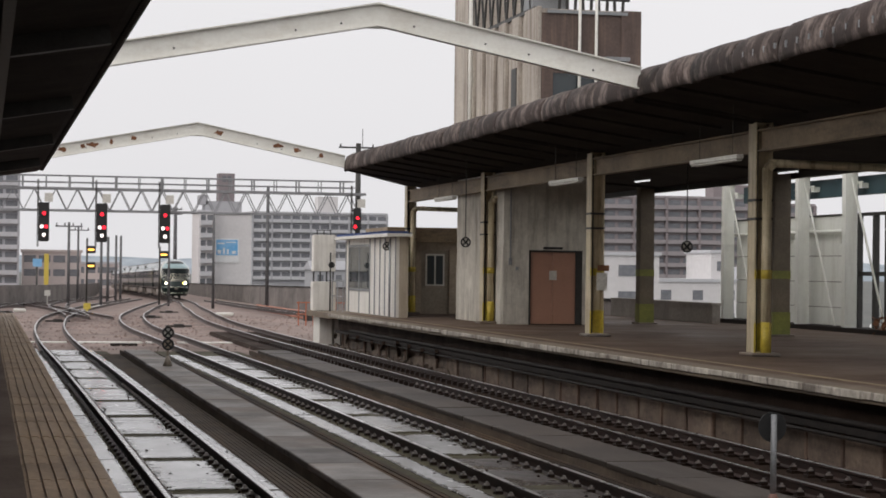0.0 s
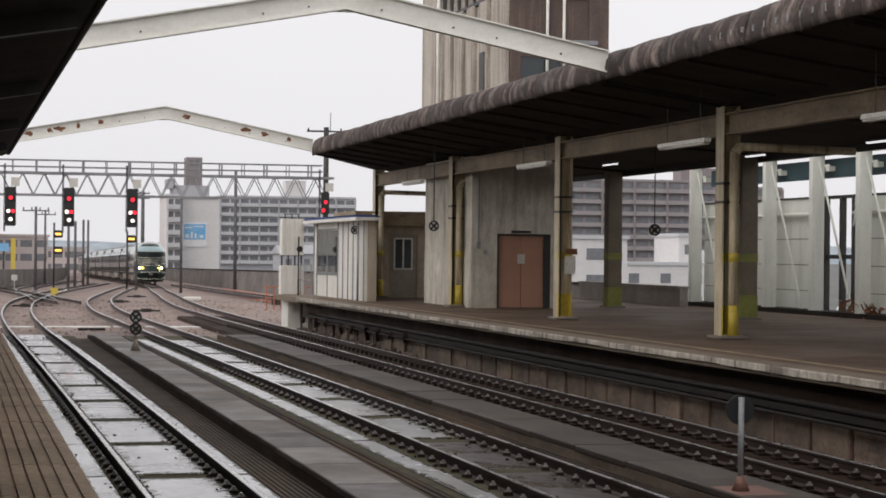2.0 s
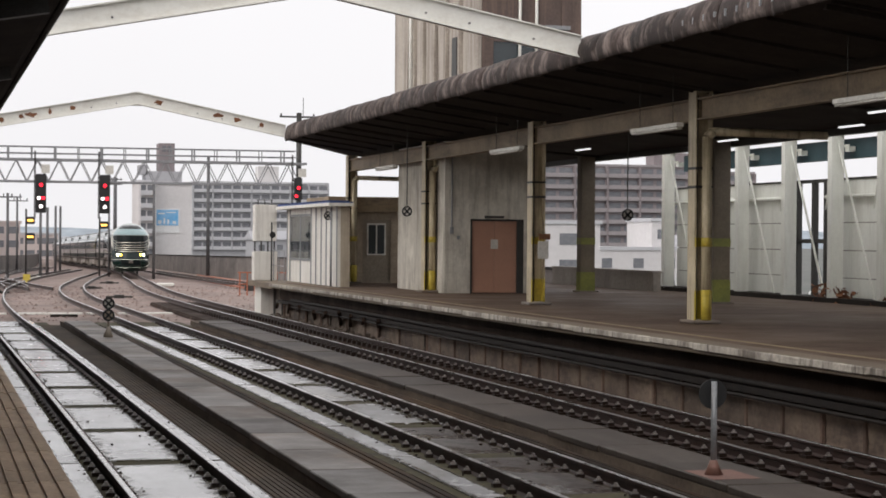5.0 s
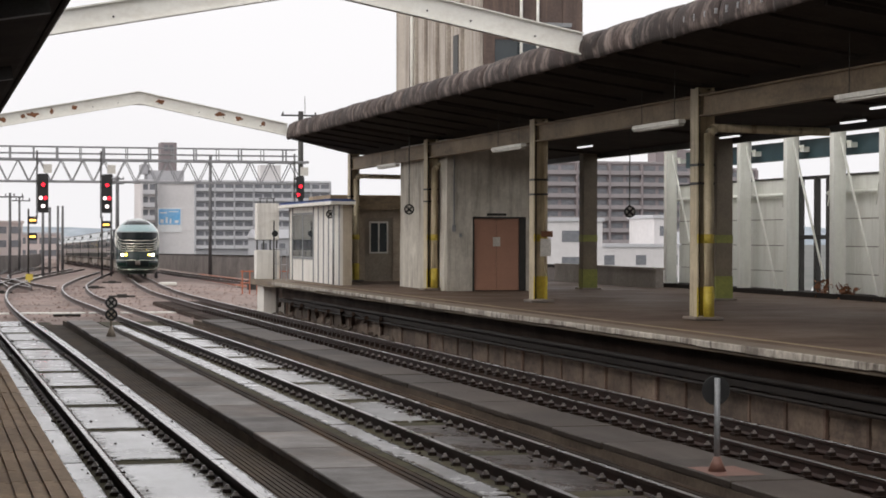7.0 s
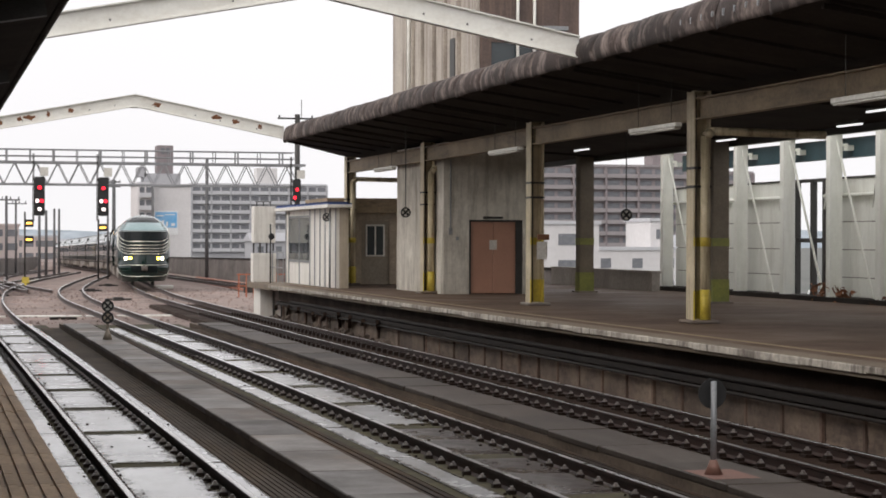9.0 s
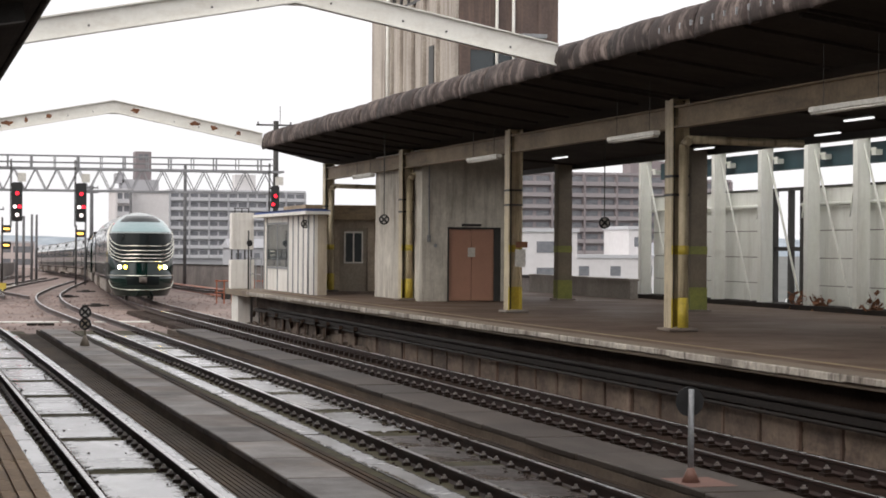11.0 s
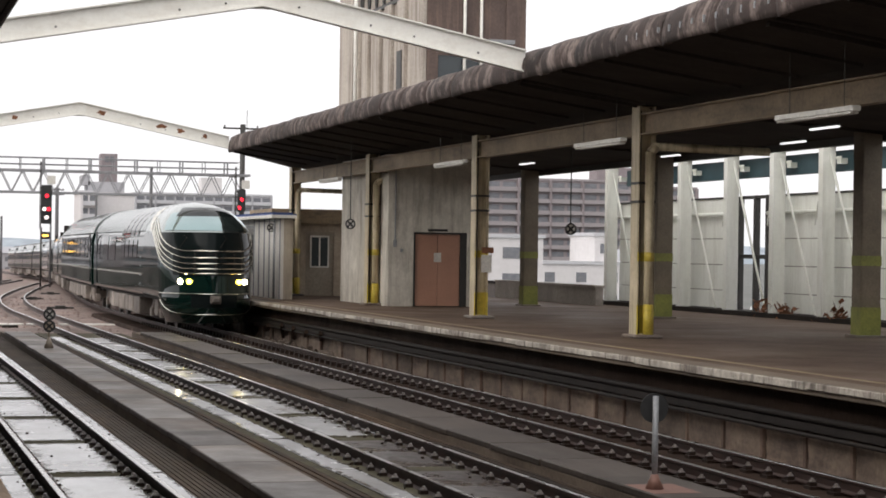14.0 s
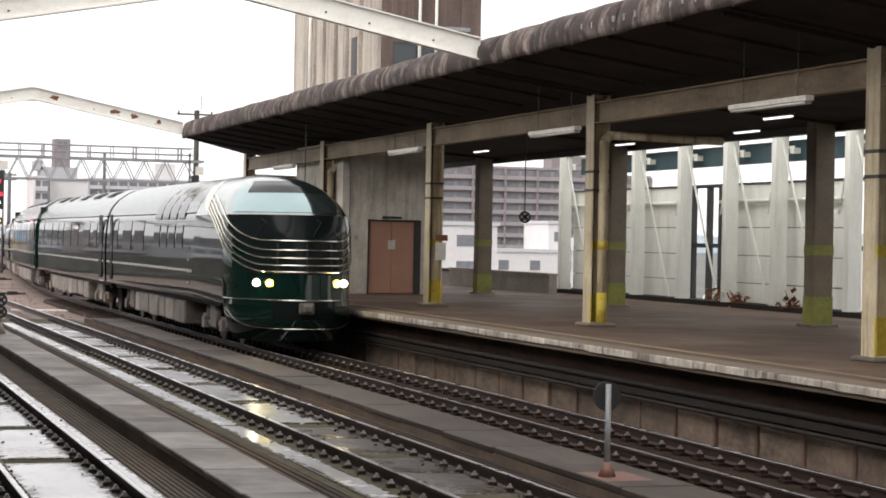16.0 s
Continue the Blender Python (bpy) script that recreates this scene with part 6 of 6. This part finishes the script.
# ---------------------------------------------------------------- poles along the line
def pole(x, y, top, r=0.13, arms=0, base=None):
    c = thing("line_pole", "grey steel line pole beside the tracks", "pole", pose(x, y, (grade(y) - 0.34) if base is None else base), group="line poles")
    z0 = (grade(y) - 0.34) if base is None else base
    bm = bmesh.new()
    tube(bm, (0, 0, 0), (0, 0, top - z0), r, 10, r * 0.8)
    part("shaft", bm, POLESTEEL, c)
    for k in range(arms):
        bm = bmesh.new()
        bar(bm, (-1.0, 0, top - z0 - 0.3 - 0.7 * k), (1.0, 0, top - z0 - 0.3 - 0.7 * k), 0.1, 0.1)
        for x2 in (-0.9, -0.3, 0.3, 0.9):
            tube(bm, (x2, 0, top - z0 - 0.25 - 0.7 * k), (x2, 0, top - z0 - 0.05 - 0.7 * k), 0.05, 6)
        part("cross_arm", bm, POLESTEEL, c)


pole(6.1, 150, 5.6, 0.12, 1)
pole(8.6, 190, 6.0, 0.12, 1)
pole(16.9, 150, 6.55, 0.12)
pole(22.4, 160, 9.0, 0.16)
pole(8.5, 150, 4.5, 0.12)
pole(10.5, 175, 4.9, 0.14)
pole(11.9, 186, 5.2, 0.13)
pole(12.4, 187, 5.2, 0.13)
pole(14.9, 165, 5.0, 0.1)
pole(28.0, 300, 11.2, 0.3, 2, -1.9)
pole(27.0, 290, 11.0, 0.25, 2, -1.9)

# ---------------------------------------------------------------- far parapets
t = thing("line_parapet", "dark stained concrete parapet along the railway", "wall", kind="structure")
line = [(22.9, y, grade(y)) for y in (67, 80, 100, 120)] + [(23.2, 140, grade(140)), (24.2, 170, grade(170)), (26.0, 210, grade(210)), (29, 270, grade(270)), (34, 350, grade(350)), (42, 450, grade(450))]
bm = bmesh.new()
sweep(bm, line, [(-0.15, -0.4), (0.15, -0.4), (0.15, 1.32), (-0.15, 1.32)])
part("wall", bm, LINEWALL, t)
bm = bmesh.new()
sweep(bm, line, [(-0.2, 1.32), (0.2, 1.32), (0.2, 1.42), (-0.2, 1.42)])
part("coping", bm, DARKCONC, t)
line = [(-9.6, 60, 0), (-8.0, 100, grade(100)), (-2.5, 130, grade(130)), (3.0, 155, grade(155)), (9.0, 200, grade(200)), (14.5, 270, grade(270)), (20, 360, grade(360))]
bm = bmesh.new()
sweep(bm, line, [(-0.15, -0.4), (0.15, -0.4), (0.15, 1.30), (-0.15, 1.30)])
part("wall", bm, LINEWALL, t)
c = thing("line_sign", "small pale plate on the parapet", "sign", pose(4.6, 150.6, 0.1))
bm = bmesh.new()
box(bm, -0.22, 0.22, -0.05, 0.0, 0.0, 0.42)
tube(bm, (0, 0.05, -0.8), (0, 0.05, 0.0), 0.04, 6)
part("plate", bm, TUBEOFF, c)

# ---------------------------------------------------------------- town behind
def apartment(name, label, x0, x1, y, depth, z1, storeys, bays, wall_m, band_m, sh=3.0, balcony=True, roofm=None):
    a = thing(name, label, "building", pose(x0, y, 0))
    w = x1 - x0
    bm = bmesh.new()
    box(bm, 0, w, 0, depth, -7.5, z1)
    part("wall", bm, wall_m, a)
    bm = bmesh.new()
    box(bm, -0.3, w + 0.3, -0.3, depth + 0.3, z1, z1 + 0.6)
    part("roof", bm, band_m, a)
    bw = w / bays
    bm = bmesh.new()
    box(bm, 0.10 * bw, 0.90 * bw, -0.06, 0.0, 0.75, 2.35)
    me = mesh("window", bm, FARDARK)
    bm = bmesh.new()
    box(bm, 0, w, -1.15, -0.05, 0.0, 1.05)
    bal = mesh("balcony", bm, band_m)
    bm = bmesh.new()
    box(bm, -0.26, 0.26, -1.22, 0.0, 0, sh)
    fin = mesh("fin", bm, wall_m)
    for s in range(storeys):
        z = z1 - sh * (s + 1) + 0.1
        for k in range(bays):
            shared("window", me, a, pose(k * bw, 0, z))
        if balcony:
            shared("balcony", bal, a, pose(0, 0, z))
            for k in range(0, bays + 1, 2):
                shared("fin", fin, a, pose(min(k * bw, w), 0, z))
    return a


apartment("apartment_block", "long grey apartment block with balcony rows", 82, 125, 620, 14, 19.3, 7, 14, FARGREY, FARBAND, 3.0)
a = apartment("office_building", "white building with a blue billboard on its wall", 51.7, 60.6, 460, 14, 14.5, 6, 1, FARWHITE, FARWHITE, 2.95, False)
for o in list(a.children):
    if o.name.startswith("window"):
        bpy.data.objects.remove(o)
bm = bmesh.new()
box(bm, 0.4, 6.0, -0.25, -0.01, 3.3, 8.9)
part("billboard", bm, SIGNWHITE, a, "white framed billboard")
bm = bmesh.new()
box(bm, 0.7, 5.7, -0.34, -0.26, 5.0, 8.6)
part("billboard_face", bm, BLUESIGN, a, "blue billboard face with pale shapes")
for x0, x1, z0, z1 in ((1.0, 2.6, 7.6, 7.9), (3.0, 5.2, 7.9, 8.1), (1.0, 1.8, 5.3, 6.2), (2.3, 2.7, 5.3, 6.7), (3.2, 3.6, 5.3, 6.4), (4.4, 5.2, 5.4, 6.0)):
    bm = bmesh.new()
    box(bm, x0, x1, -0.37, -0.345, z0, z1)
    part("billboard_bar", bm, SIGNWHITE, a)
bm = bmesh.new()
box(bm, 1.5, 5.2, 3, 8, 14.5, 24.2)
part("roof_tower", bm, FARBROWN, a, "brown rooftop stair tower")
bm = bmesh.new()
for x in (2.3, 3.5):
    box(bm, x, x + 0.9, 2.9, 3.0, 22.2, 23.6)
part("tower_opening", bm, FARDARK, a)
bm = bmesh.new()
box(bm, -1.6, 6.8, 2, 10, 14.5, 17.6)
box(bm, -3.0, -1.2, 2, 8, 16.8, 19.0)
part("roof_block", bm, FARGREY, a)
apartment("apartment_block", "white narrow apartment wing with stacked balconies", 48.2, 51.6, 458, 16, 14.8, 6, 2, FARWHITE, FARBAND, 2.95)
apartment("apartment_block", "grey apartment tower with stepped balconies", -12, 7.4, 460, 14, 23, 9, 6, FARGREY, FARBAND, 2.9)
apartment("shop_building", "low pink shop building", 8.6, 22.0, 470, 12, 5.2, 2, 4, FARPINK, FARPINK, 3.2, False)
apartment("shop_building", "low pale shop building", 22.6, 34.0, 520, 12, 2.6, 2, 4, FARPINK, FARBAND, 3.2, False)
c = thing("shop_sign", "tall yellow and blue shop sign on a post", "sign", pose(9.5, 400, -7.5))
bm = bmesh.new()
box(bm, 2.0, 2.9, 0, 0.4, 4.0, 12.0)
tube(bm, (2.45, 0.2, 0), (2.45, 0.2, 4.0), 0.2, 6)
part("panel", bm, SIGNYELLOW, c)
bm = bmesh.new()
box(bm, -0.2, 1.6, 0, 0.4, 9.4, 11.0)
part("panel", bm, BLUESIGN, c)
bm = bmesh.new()
tube(bm, (0.6, 0.2, 0), (0.6, 0.2, 9.4), 0.2, 8)
part("post", bm, DARKSTEEL, c)
c = thing("rooftop_cabin", "cream rooftop cabin on the apartment block", "building", pose(103, 622, 19.9))
bm = bmesh.new()
box(bm, 0, 6.5, 0, 6, 0, 5.0)
part("wall", bm, FARWHITE, c)

apartment("apartment_block", "mauve brick apartment block with recessed balconies", 152, 196, 480, 16, 21.2, 8, 10, FARBROWN, FARMAUVE, 2.95)
apartment("apartment_block", "mauve brick apartment wing set back", 196.3, 212, 484, 16, 20.0, 7, 4, FARBROWN, FARMAUVE, 2.95)
c = thing("rooftop_cabin", "mauve rooftop cabin on the apartment block", "building", pose(184, 484, 21.8))
bm = bmesh.new()
box(bm, 0, 12, 0, 6, 0, 3.4)
part("wall", bm, FARBROWN, c)


# blocks out of view on the left, added to darken the train side's reflections
for x0, x1, y, z1, n, wm, bmat in ((-62, -26, 235, 3.0, 3, FARGREY, FARBAND),
                                   (-70, -20, 310, 5.5, 4, FARBROWN, FARMAUVE), (-60, -18, 400, 8.0, 5, FARGREY, FARGREY)):
    apartment("apartment_block", "plain unseen apartment block, added for the train side to reflect", x0, x1, y, 30, z1, n, 8, wm, bmat, 2.9)


def house(x0, x1, y, z1, label, wallm=FARWHITE, flat=True):
    a = thing("house", label, "house", pose(x0, y, -7.5))
    w = x1 - x0
    bm = bmesh.new()
    box(bm, 0, w, 0, 9, 0, z1 + 7.5)
    part("wall", bm, wallm, a)
    bm = bmesh.new()
    if flat:
        box(bm, -0.2, w + 0.2, -0.2, 9.2, z1 + 7.5, z1 + 7.9)
    else:
        v = [bm.verts.new(p) for p in ((-0.4, -0.5, z1 + 7.5), (w + 0.4, -0.5, z1 + 7.5), (w + 0.4, 9.5, z1 + 7.5), (-0.4, 9.5, z1 + 7.5),
                                       (-0.2, 4.5, z1 + 9.2), (w + 0.2, 4.5, z1 + 9.2))]
        for f in ((0, 1, 5, 4), (2, 3, 4, 5), (0, 4, 3), (1, 2, 5), (3, 2, 1, 0)):
            bm.faces.new([v[i] for i in f])
    part("roof", bm, FARBAND if flat else FARGREY, a)
    n = max(1, int(w / 3.6))
    for s in range(2):
        for k in range(n):
            bm = bmesh.new()
            box(bm, (k + 0.3) * w / n, (k + 0.62) * w / n, -0.06, 0, z1 + 7.5 - 2.2 - 2.8 * s, z1 + 7.5 - 1.0 - 2.8 * s)
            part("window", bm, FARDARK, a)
    return a


house(63.5, 70.0, 200, 4.1, "white low house with small windows")
house(79.5, 96, 230, 1.2, "pale low house behind the parapet", FARWHITE)
house(88.0, 90.5, 232, 4.8, "narrow pale stair block", FARWHITE)
house(72, 84, 245, 2.2, "pale house with a flat roof", FARBAND)
house(60, 76, 260, 0.6, "grey low house with pitched roof", FARGREY, False)
house(100, 118, 260, 1.5, "white low house with pitched roof", FARWHITE, False)
house(112, 126, 220, 2.6, "white house with pitched roof", FARWHITE, False)
house(62, 80, 380, 2.0, "grey low house with pitched roof", FARGREY, False)
house(85, 104, 400, 1.0, "grey low house with pitched roof", FARBAND, False)
house(28, 44, 545, 0.5, "grey low house with pitched roof", FARGREY, False)
house(130, 150, 330, 3.0, "pale low house with flat roof", FARWHITE)

bm = bmesh.new()
rng = random.Random(12)
xs = np.linspace(-1800, 2200, 90)
lo, hi = [], []
for i, x in enumerate(xs):
    h = 10 + 16 * abs(math.sin(i * 0.31 + 1)) * (0.6 + 0.4 * math.sin(i * 0.11)) + rng.uniform(-2, 2)
    lo.append(bm.verts.new((x, 2400, -8)))
    hi.append(bm.verts.new((x, 2500, h)))
for i in range(len(xs) - 1):
    bm.faces.new((lo[i], lo[i + 1], hi[i + 1], hi[i]))
tagged(part("backdrop", bm, TREELINE), "distant wooded hills, haze put in as pale blue-grey", "hill", kind="structure")


def car_pose(front, back, mid):
    """Pose of a car that rides on two points of the line, its forward axis towards the platform."""
    a, b = on_line(front), on_line(back)
    d = (a - b).normalized()
    yaw = math.degrees(math.atan2(-d.x, d.y))
    pitch = math.degrees(math.asin(d.z))
    p = b + d * mid
    return pose(p.x, p.y, p.z, pitch, 0, yaw)


def motions():
    times = [k * 0.5 for k in range(33)]
    slope = np.gradient(np.array(NOSE_Y), np.array(NOSE_T))
    head = []
    for t in times:
        i = int(np.clip(np.searchsorted(NOSE_T, t) - 1, 0, len(NOSE_T) - 2))
        h = NOSE_T[i + 1] - NOSE_T[i]
        u = (t - NOSE_T[i]) / h
        y = ((1 + 2 * u) * (1 - u) ** 2 * NOSE_Y[i] + u * (1 - u) ** 2 * h * slope[i]
             + u * u * (3 - 2 * u) * NOSE_Y[i + 1] + u * u * (u - 1) * h * slope[i + 1])
        head.append(float(np.interp(y, TY, TS)))
    walk(CAB, [(t, car_pose(s + 4.6, s + 16.8, 16.8)) for t, s in zip(times, head)])
    for k, c in enumerate(SALOON):
        m = 30.3 + k * 20.35
        walk(c, [(t, car_pose(s + m - 6.9, s + m + 6.9, 6.9)) for t, s in zip(times, head)])


motions()
